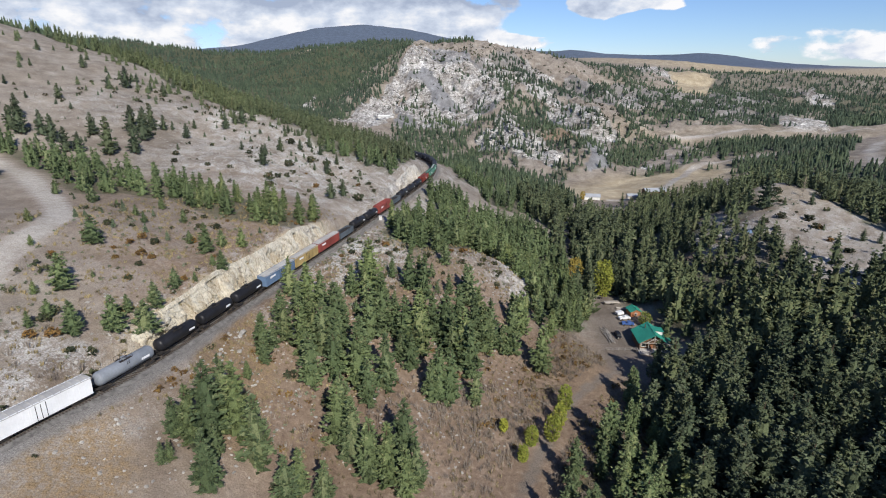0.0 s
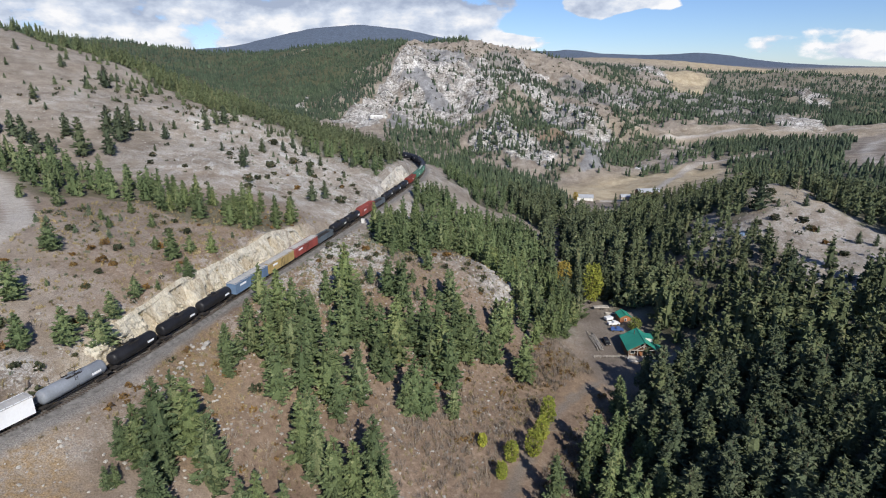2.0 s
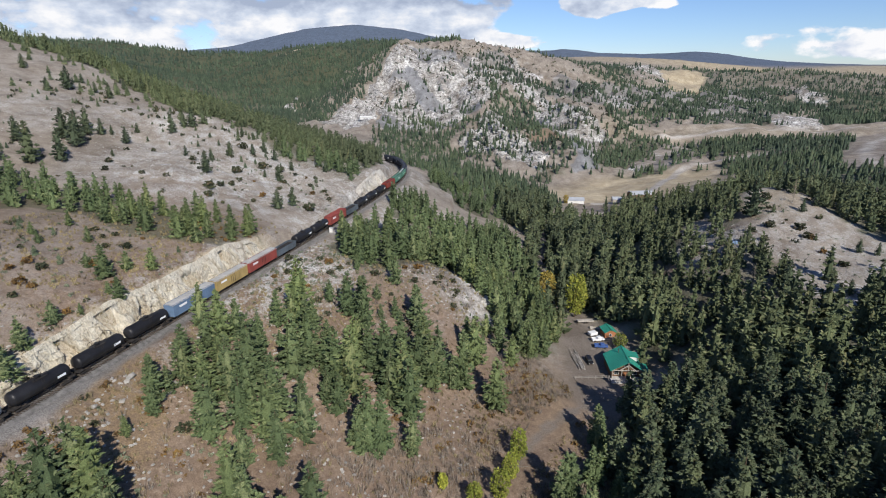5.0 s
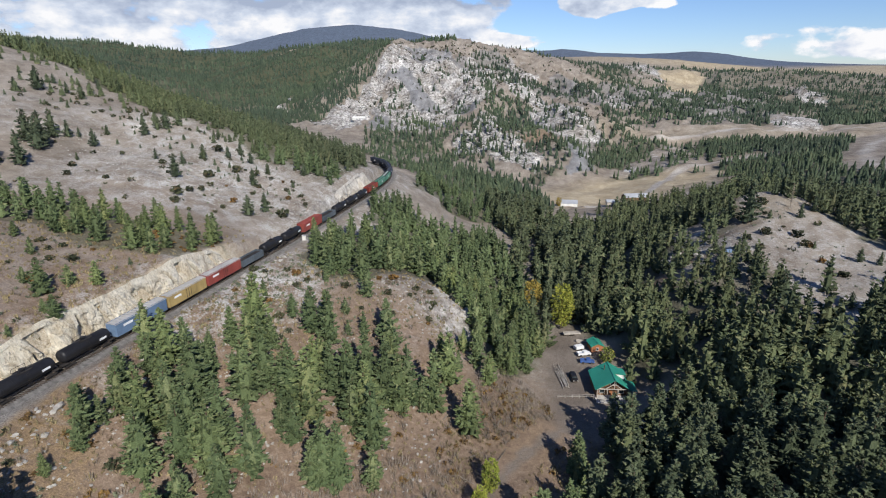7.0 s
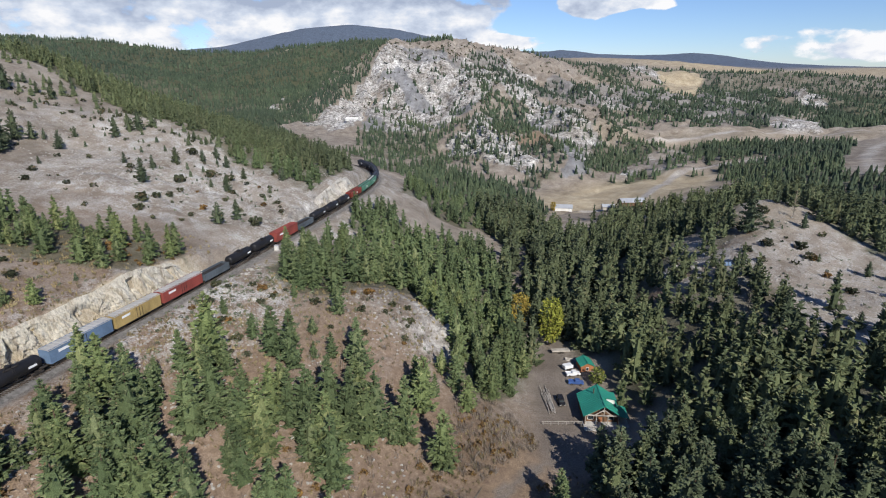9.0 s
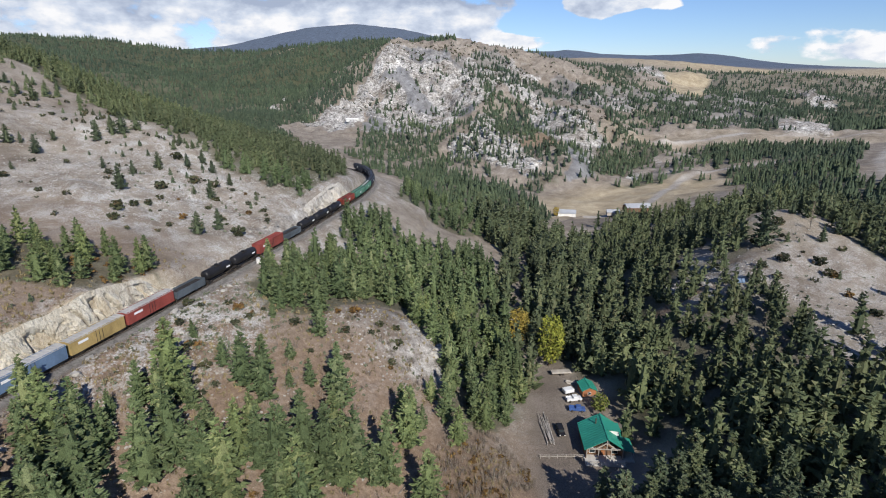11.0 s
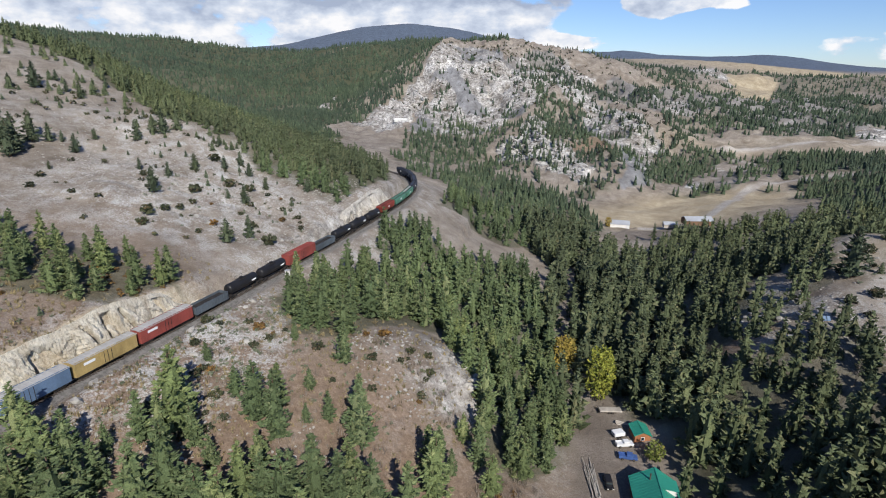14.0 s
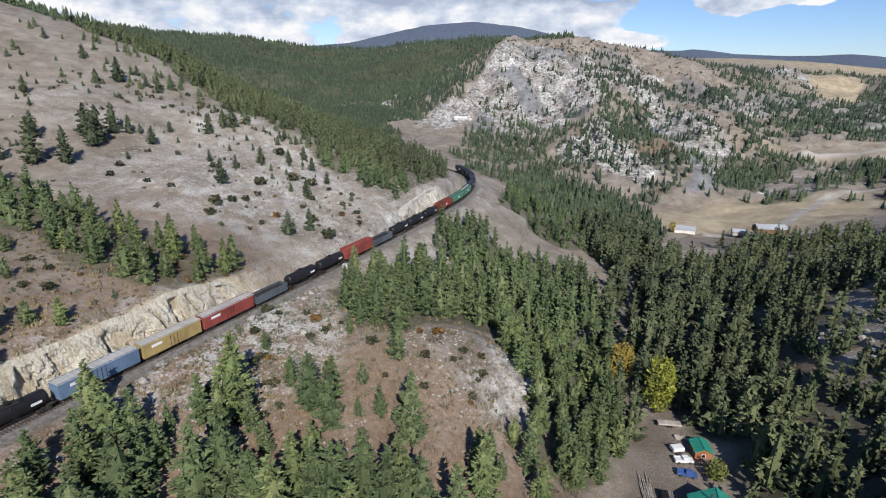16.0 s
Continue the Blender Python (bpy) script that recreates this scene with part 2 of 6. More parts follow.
DIRT_ROAD = spline([(-96, 95), (-107, 126), (-110, 146), (-116, 164), (-143, 194), (-174, 219), (-260, 260)], 3.0)
DRIVE = spline([(0, 60), (18, 105), (30, 130), (42, 149), (55, 162), (65, 174), (66, 190), (66, 215), (62, 250), (68, 290), (75, 318), (72, 330), (90, 380), (118, 440), (140, 476)], 3.0)
MEADOW_ROAD = spline([(146, 474), (190, 492), (212, 515), (241, 557), (268, 588), (310, 600), (360, 604)], 5.0)
RANCH_ROAD = spline([(330, 424), (401, 527), (448, 580), (551, 694)], 5.0)
HIGHWAY = spline([(300, 790), (404, 800), (510, 805), (618, 800), (760, 790), (1100, 760)], 8.0)


def inside(x, y, corners, wander=0.0, size=30.0):
    """1 inside a region of the map, 0 outside; its edge wanders by so many metres."""
    if wander:
        x, y = x + fbm(x, y, size, 3, 71) * wander, y + fbm(x, y, size, 3, 73) * wander
    hit = np.zeros(np.shape(x), bool)
    for (x0, y0), (x1, y1) in zip(corners, corners[1:] + corners[:1]):
        if y0 != y1:
            hit ^= ((y0 > y) != (y1 > y)) & (x < (x1 - x0) * (y - y0) / (y1 - y0) + x0)
    return hit.astype(float)


# the rocky mountain: bare ribs, grey screes and ledges
CREST_ROCK = [(-52, 1045), (-71, 1002), (-96, 948), (-121, 877), (-149, 794), (-85, 742), (-72, 860), (-66, 944), (-30, 996), (-20, 1045)]
SPUR_ROCK = [(87, 838), (62, 741), (40, 685), (82, 649), (98, 621), (134, 589), (134, 627), (106, 694), (98, 792)]
FACE = [(-47, 1043), (-60, 914), (-72, 750), (13, 765), (84, 855), (107, 928), (123, 1008), (49, 1029), (0, 1070)]
EAST_SCREE = [(128, 1030), (134, 931), (170, 905), (144, 725), (187, 760), (157, 589), (183, 603), (232, 767), (232, 840), (192, 957), (177, 983)]
LEDGES = [[(274, 978), (339, 1089), (357, 984), (312, 930)], [(152, 1160), (215, 1110), (180, 1035), (140, 1060)], [(535, 1640), (640, 1640), (530, 1340), (420, 1230)],
          [(535, 900), (579, 950), (600, 884), (554, 826), (487, 806)], [(840, 1470), (880, 1430), (750, 1090), (705, 1090)], [(225, 640), (327, 782), (350, 736), (262, 630), (216, 598)],
          [(-228, 1050), (-205, 1010), (-202, 925), (-224, 935)], [(-60, 1045), (0, 1085), (90, 1060), (125, 1010), (40, 990), (-35, 985)]]


def bare_rock(x, y):
    """Pale naked rock beyond the valley, 0 to 1."""
    broken = step01(-0.12, 0.14, fbm(x + 0.5 * y, y * 0.6, 42, 4, 83))
    r = np.maximum(inside(x, y, CREST_ROCK, 14), inside(x, y, SPUR_ROCK, 12)) * (0.72 + 0.28 * broken)
    for ledge in LEDGES:
        r = np.maximum(r, inside(x, y, ledge, 16) * (0.25 + 0.75 * broken))
    r = np.maximum(r, inside(x, y, FACE, 18) * 0.62 * broken)
    return np.maximum(r, inside(x, y, EAST_SCREE, 14) * (0.15 + 0.5 * broken))


def rockiness(x, y):
    r = ellipse(x, y, 22, 210, 16, 16) * 0.8
    r = np.maximum(r, ellipse(x, y, 20, 930, 230, 190) * 1.0)
    r = np.maximum(r, ellipse(x, y, 290, 1030, 290, 230, 20) * 0.8)
    r = np.maximum(r, ellipse(x, y, 720, 1190, 90, 50, -20) * 0.8)
    r = np.maximum(r, ellipse(x, y, 330, 640, 90, 30, 30) * 0.7)
    r = np.maximum(r, ellipse(x, y, 90, 715, 66, 80, 10) * 1.0)
    r = np.maximum(r, ellipse(x, y, 240, 805, 50, 75) * 0.95)
    r = np.maximum(r, ellipse(x, y, 138, 650, 60, 46, -40) * 0.95)
    r = np.maximum(r, ellipse(x, y, -66, 276, 46, 30, 30) * 0.95)
    r = np.maximum(r, ellipse(x, y, -130, 318, 60, 18, 20) * 0.7)
    r = np.maximum(r, ellipse(x, y, 135, 225, 18, 40, -10) * 0.35)
    return r


def height(x, y):
    x, y = np.asarray(x, float), np.asarray(y, float)
    z = np.full(x.shape, WEIGHTS[-1])
    for (px, py, _), w in zip(KNOTS, WEIGHTS):
        z = z + w * np.sqrt((x - px) ** 2 + (y - py) ** 2 + 9.0)
    far = np.clip(np.hypot(x, y - 150) / 900, 0, 2)
    rock = rockiness(x, y)
    z = z + fbm(x, y, 55, 4, 3) * (1.6 + 9 * far) * (1 - 0.85 * step01(1700, 2600, y))
    z = z + fbm(x, y, 9, 4, 11) * 0.55
    z = z + rock * (fbm(x, y, 34, 5, 21, True) * (0.8 + 9 * np.clip(far, 0, 1.2)) + fbm(x, y, 7, 4, 31, True) * 1.0)
    z = z + rock * step01(600, 750, y) * fbm(x + 0.4 * y, y * 0.45, 80, 4, 91, True) * 13
    z = z + bare_rock(x, y) * (y > 560) * fbm(x + 0.35 * y, y * 0.7, 30, 4, 95, True) * 6.0
    # the railway's bench, its rock cut to the west and its fill to the east
    d, side, _ = near_line(x, y, RAIL_LINE)
    ragged = fbm(x, y, 5, 4, 41) * 1.4 + fbm(x, y, 14, 2, 45) * 1.2
    bench = RAIL_Z - 0.75
    west = np.maximum(side, 0) - 6.3 + ragged * 0.5 * step01(4.0, 6.0, side)
    west_face = bench + np.clip(west, 0, None) * 4.0
    east_face = bench - np.clip(-side - 5.0, 0, None) * 0.55
    near = d < 30
    cut = np.where(side > 0, np.minimum(z, west_face), np.maximum(np.minimum(z, bench + np.clip(-side - 4.5, 0, None) * 0.8), east_face))
    cut = np.where(d < 4.2, bench, cut)
    z = np.where(near, cut, z)
    # graded tracks and the house yard
    for line, wide in ((DIRT_ROAD, 3.2), (DRIVE, 2.4), (MEADOW_ROAD, 5.0), (RANCH_ROAD, 5.0), (HIGHWAY, 9.0)):
        rd, _, _ = near_line(x, y, line)
        smooth = z - fbm(x, y, 9, 4, 11) * 0.55
        z = z + (smooth - z) * (1 - step01(wide, wide * 2, rd))
    yard = ellipse(x, y, 70, 186, 17, 26)
    z = z * (1 - yard) - 0.1 * yard
    return z


def tri_mesh(name, verts, tris, mat, smooth=False, slots=None):
    """One mesh from arrays of corners and triangles (or quads)."""
    me = bpy.data.meshes.new(name)
    verts, tris = np.asarray(verts, np.float32), np.asarray(tris, np.int32)
    k = tris.shape[1]
    me.vertices.add(len(verts))
    me.vertices.foreach_set("co", verts.ravel())
    me.loops.add(tris.size)
    me.loops.foreach_set("vertex_index", tris.ravel())
    me.polygons.add(len(tris))
    me.polygons.foreach_set("loop_start", np.arange(0, tris.size, k, dtype=np.int32))
    me.polygons.foreach_set("use_smooth", np.full(len(tris), smooth, dtype=bool))
    me.update(calc_edges=True)
    me.materials.append(mat)
    return me


def axis_lines(lo, fine_lo, fine_hi, hi, fine, growth):
    mid = list(np.arange(fine_lo, fine_hi + fine, fine))
    step, v, up = fine, mid[-1], []
    while v < hi:
        step *= growth
        v += step
        up.append(v)
    step, v, down = fine, mid[0], []
    while v > lo:
        step *= growth
        v -= step
        down.append(v)
    return np.array(down[::-1] + mid + up)


def ground_material():
    m, t, b = material("dry_hillside", 0.95)
    big, mid_n, small, tiny = noise_tex(t, 0.02, 3), noise_tex(t, 0.12, 5, 0.65), noise_tex(t, 0.7, 5, 0.7), noise_tex(t, 3.5, 4, 0.7)
    grass = ramp(t, mid_n, [(0.3, (0.195, 0.162, 0.132)), (0.5, (0.275, 0.238, 0.198)), (0.72, (0.365, 0.33, 0.285))])
    rusty = ramp(t, small, [(0.3, (0.16, 0.113, 0.082)), (0.55, (0.25, 0.185, 0.135)), (0.75, (0.36, 0.295, 0.23))])
    c = mix(t, attribute(t, "rust"), grass, rusty)
    stones = ramp(t, math_node(t, "ADD", math_node(t, "MULTIPLY", noise_tex(t, 1.7, 5, 0.75), 0.5), math_node(t, "MULTIPLY", noise_tex(t, 0.16, 4, 0.7), 0.5)), [(0.475, 0.0), (0.56, 1.0)])
    pale = ramp(t, tiny, [(0.3, (0.34, 0.33, 0.312)), (0.7, (0.56, 0.55, 0.53))])
    c = mix(t, math_node(t, "MULTIPLY", stones, attribute(t, "scree")), c, pale)
    crag = node(t, "ShaderNodeTexVoronoi", Scale=0.11, Randomness=1.0)
    geo = t.nodes.new("ShaderNodeNewGeometry")
    t.links.new(geo.outputs["Position"], crag.inputs["Vector"])
    rock = ramp(t, noise_tex(t, 0.30, 6, 0.75), [(0.36, (0.10, 0.095, 0.09)), (0.47, (0.34, 0.335, 0.33)), (0.62, (0.66, 0.66, 0.65))])
    rock = mix(t, 0.45, rock, ramp(t, crag.outputs["Color"], [(0.15, (0.45, 0.42, 0.38)), (0.5, (0.85, 0.82, 0.78)), (0.85, (1.25, 1.22, 1.18))]), "MULTIPLY")
    rock = mix(t, 0.8, rock, ramp(t, noise_tex(t, 0.045, 5, 0.7), [(0.35, (0.52, 0.46, 0.40)), (0.5, (0.9, 0.88, 0.85)), (0.65, (1.2, 1.2, 1.2))]), "MULTIPLY")
    # grey scree, its colour tinted bluish for haze and skylight
    c = mix(t, attribute(t, "hazy_scree"), c, ramp(t, mid_n, [(0.3, (0.150, 0.155, 0.165)), (0.55, (0.232, 0.240, 0.254)), (0.75, (0.33, 0.34, 0.355))]))
    edge = ramp(t, math_node(t, "ADD", attribute(t, "rock"), math_node(t, "MULTIPLY", mid_n, 0.8)), [(0.62, 0.0), (0.9, 1.0)])
    c = mix(t, edge, c, rock)
    ochre = ramp(t, small, [(0.25, (0.28, 0.22, 0.15)), (0.5, (0.54, 0.47, 0.35)), (0.75, (0.68, 0.63, 0.53))])
    c = mix(t, attribute(t, "cut"), c, ochre)
    c = mix(t, attribute(t, "gold"), c, ramp(t, mid_n, [(0.3, (0.36, 0.295, 0.195)), (0.7, (0.48, 0.41, 0.295))]))
    c = mix(t, math_node(t, "MULTIPLY", attribute(t, "amber"), ramp(t, small, [(0.38, 0.1), (0.6, 1.0)])), c, ramp(t, tiny, [(0.3, (0.21, 0.145, 0.08)), (0.7, (0.335, 0.245, 0.145))]))
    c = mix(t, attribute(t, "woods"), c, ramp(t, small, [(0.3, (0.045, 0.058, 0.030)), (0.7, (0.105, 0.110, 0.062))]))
    # dome and far hills: distance haze put into the rock's blue-grey colour
    c = mix(t, attribute(t, "hazy_far_rock"), c, ramp(t, mid_n, [(0.3, (0.082, 0.110, 0.160)), (0.7, (0.128, 0.160, 0.215))]))
    c = mix(t, attribute(t, "track"), c, ramp(t, tiny, [(0.3, (0.155, 0.130, 0.108)), (0.7, (0.235, 0.20, 0.17))]))
    c = mix(t, attribute(t, "pale_road"), c, ramp(t, small, [(0.3, (0.36, 0.325, 0.285)), (0.7, (0.50, 0.465, 0.42))]))
    c = mix(t, attribute(t, "ballast"), c, ramp(t, tiny, [(0.3, (0.17, 0.16, 0.15)), (0.7, (0.30, 0.285, 0.265))]))
    speck = ramp(t, tiny, [(0.28, 0.58), (0.5, 0.97), (0.68, 1.2)])
    blotch = ramp(t, noise_tex(t, 0.045, 6, 0.65), [(0.3, (0.68, 0.66, 0.64)), (0.5, (0.95, 0.94, 0.93)), (0.7, (1.16, 1.17, 1.18))])
    c = mix(t, 1.0, mix(t, 1.0, c, speck, "MULTIPLY"), blotch, "MULTIPLY")
    t.links.new(c, b.inputs["Base Color"])
    bump(t, b, math_node(t, "ADD", small, math_node(t, "MULTIPLY", tiny, 0.4)), 0.8, 0.5)
    return m


# woods and clearings on the map
RIDGE_WOODS = [(-700, 512), (-312, 430), (-214, 399), (-168, 376), (-128, 343), (-104, 331), (-86, 326), (-62, 312), (-31, 295), (-12, 330), (-12, 402), (-40, 428), (-130, 445), (-130, 700), (-700, 700)]
PINE_BELT = [(-210, 206), (-157, 202), (-138, 194), (-127, 191), (-115, 199), (-97, 199), (-79, 186), (-64, 185), (-53, 190), (-47, 211), (-55, 214), (-70, 213), (-92, 215), (-118, 225), (-136, 229), (-155, 232), (-210, 238)]
SPUR_WOODS = [(-30, 224), (-24, 244), (-7, 251), (3, 287), (19, 297), (46, 343), (60, 321), (64, 283), (61, 240), (62, 212), (57, 197), (44, 184), (36, 190), (33, 206), (28, 224), (24, 240), (-2, 208), (-16, 206)]
CURVE_WOODS = [(-7, 276), (-8, 306), (-1, 318), (19, 313), (14, 297)]
VALLEY_WOODS = [(12, 362), (8, 440), (11, 531), (37, 581), (94, 586), (113, 502), (113, 415), (75, 355), (57, 376), (27, 364)]
BARE_HILL = [(178, 259), (182, 229), (190, 195), (176, 168), (152, 176), (128, 180), (136, 200), (136, 214), (138, 225), (126, 228), (134, 244), (146, 250), (150, 262), (160, 284), (176, 300), (192, 280)]
FAR_WOODS = [
    (0.95, [(92, 972), (116, 928), (168, 892), (150, 725), (100, 700), (98, 861)]), (0.55, [(-60, 770), (-2, 768), (41, 723), (27, 677), (-18, 579), (-54, 650)]),
    (0.6, [(115, 664), (179, 722), (158, 613), (134, 621)]), (0.5, [(275, 926), (413, 1064), (437, 931), (382, 884), (290, 859)]),
    (0.85, [(183, 603), (227, 748), (260, 780), (357, 799), (329, 764), (266, 709), (222, 633)]), (0.85, [(340, 758), (432, 741), (526, 723), (450, 600), (340, 441), (319, 398), (250, 310), (226, 348), (250, 434), (300, 560), (302, 587)]),
    (0.85, [(818, 1472), (1001, 1287), (660, 830), (581, 868), (742, 1077)]), (0.95, [(-149, 800), (-125, 877), (-100, 948), (-75, 1002), (-58, 1045), (-100, 1130), (-420, 1130), (-420, 780)])]
HIGH_WOODS = [(49, 1029), (158, 1148), (200, 1063), (324, 1112), (452, 1170), (810, 1456), (600, 960), (513, 888), (418, 869), (378, 994), (276, 933), (194, 974), (74, 962)]
GOLD_FIELD = [(473, 1168), (627, 1631), (776, 1682), (524, 1130)]
VERGE = [(300, 840), (310, 782), (440, 747), (580, 726), (900, 720), (900, 830), (560, 842)]


def forest_cover(x, y):
    """How densely trees stand, 0 to 1."""
    d, side, _ = near_line(x, y, RAIL_LINE)
    clump = fbm(x, y, 26, 3, 61) * 0.5 + 0.5
    f = inside(x, y, RIDGE_WOODS, 7, 16) * ((side > 13) | (y > 460))
    f = np.maximum(f, inside(x, y, PINE_BELT, 4, 12) * 0.9)
    # groves on the spur, and the slope to the creek
    for grove in (SPUR_WOODS, CURVE_WOODS):
        f = np.maximum(f, inside(x, y, grove, 4, 12) * (side < -9))
    f = np.maximum(f, inside(x, y, VALLEY_WOODS, 8, 20) * 0.85 * (side < -14))
    f = np.maximum(f, ellipse(x, y, 40, 520, 60, 50, 0) * 0.6)
    # the east woods
    east = step01(63, 69, x + np.clip(160 - y, 0, 110) * 0.70) * (y < 420) * (x < 700)
    bare = np.maximum(inside(x, y, BARE_HILL, 7, 14) * 0.97, ellipse(x, y, 122, 238, 9, 12) * 0.75)
    bare = np.maximum(bare, np.maximum(ellipse(x, y, 133, 264, 7, 8) * 0.8, ellipse(x, y, 114, 232, 7, 7) * 0.85))
    f = np.maximum(f, east * (1 - bare) * (1 - 0.45 * step01(285, 340, y) * step01(100, 140, x)) * (1 - 0.4 * inside(x, y, [(190, 420), (245, 566), (315, 493), (235, 355)], 10)))
    # beyond
    for share, wood in FAR_WOODS:
        f = np.maximum(f, inside(x, y, wood, 14) * share)
    f = np.maximum(f, inside(x, y, [(-60, 560), (-60, 800), (400, 850), (420, 640), (260, 560)], 20) * (0.12 + 0.6 * step01(0.46, 0.6, clump)))
    f = np.maximum(f, inside(x, y, HIGH_WOODS, 16) * (0.2 + 0.6 * step01(0.4, 0.58, clump)))
    f = np.maximum(f, inside(x, y, FACE, 10) * (0.05 + 0.5 * step01(0.60, 0.72, clump)))
    f = np.maximum(f, (inside(x, y, EAST_SCREE, 10) + inside(x, y, SPUR_ROCK, 10)) * (0.10 + 0.4 * step01(0.58, 0.7, clump)))
    f = np.maximum(f, ellipse(x, y, 620, 1120, 420, 360, 15) * (0.14 + 0.7 * step01(0.42, 0.58, clump)) * (y > 845) * (x > 300))
    f = np.maximum(f, ellipse(x, y, 1000, 1000, 350, 260, 0) * 0.5)
    f = np.maximum(f, (y > 1120) * (x < 60 - (y - 1120) * 0.05) * 1.0)
    f = np.maximum(f, (x < -170) * (y > 560) * 0.9)
    f = np.maximum(f, (y > 1250) * (x >= 0) * (x < 1400) * 0.5)
    field = np.maximum(inside(x, y, GOLD_FIELD, 20), inside(x, y, VERGE, 12) * 0.75)
    for ledge in LEDGES:
        field = np.maximum(field, inside(x, y, ledge, 16) * 0.6)
    field = np.maximum(field, np.maximum(ellipse(x, y, 2000, 2500, 900, 350, 0), inside(x, y, [(600, 2300), (1480, 2300), (1480, 2700), (600, 2700)])))
    field = np.maximum(field, ellipse(x, y, -388, 1700, 64, 30, 0) * 0.8)
    field = np.maximum(field, inside(x, y, [(128, 440), (118, 540), (135, 588), (199, 572), (240, 575), (215, 510), (190, 470), (165, 440)], 8) * 0.92)
    field = np.maximum(field, ellipse(x, y, 122, 420, 18, 40, -15) * 0.7)
    f = f * (1 - np.clip(field * 1.3, 0, 1))
    for line, wide in ((DIRT_ROAD, 5.0), (DRIVE, 2.4), (MEADOW_ROAD, 10.0), (RANCH_ROAD, 14.0), (HIGHWAY, 22.0)):
        rd, _, _ = near_line(x, y, line)
        f = f * step01(wide, wide * 1.6, rd)
    f = f * (1 - ellipse(x, y, 70, 193, 13, 22)) * (1 - ellipse(x, y, 80, 178, 12, 12)) * (1 - ellipse(x, y, 70, 168, 10, 10)) * (1 - ellipse(x, y, 78, 209, 7, 8)) * (1 - ellipse(x, y, 69, 224, 8, 9)) * (1 - ellipse(x, y, 72, 335, 10, 8)) * (d > 8)
    return np.clip(f, 0, 1)


def build_ground():
    xs = axis_lines(-3600, -100, 110, 3900, 1.65, 1.021)
    ys = axis_lines(-1400, 85, 390, 620, 1.65, 1.0135)
    ys = np.concatenate([ys, np.arange(ys[-1] + 5, 1110, 5.0), axis_lines(1110, 1110, 1120, 4900, 5.0, 1.05)[1:]])
    gx, gy = np.meshgrid(xs, ys)
    gz = height(gx, gy)
    nx, ny = len(xs), len(ys)
    idx = np.arange(nx * ny).reshape(ny, nx)
    quads = np.stack([idx[:-1, :-1], idx[:-1, 1:], idx[1:, 1:], idx[1:, :-1]], -1).reshape(-1, 4)
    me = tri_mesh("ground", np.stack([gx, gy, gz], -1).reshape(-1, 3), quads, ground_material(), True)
    x, y = gx.ravel(), gy.ravel()
    slope = np.hypot(*np.gradient(gz, ys, xs)).ravel()
    d, side, _ = near_line(x, y, RAIL_LINE)
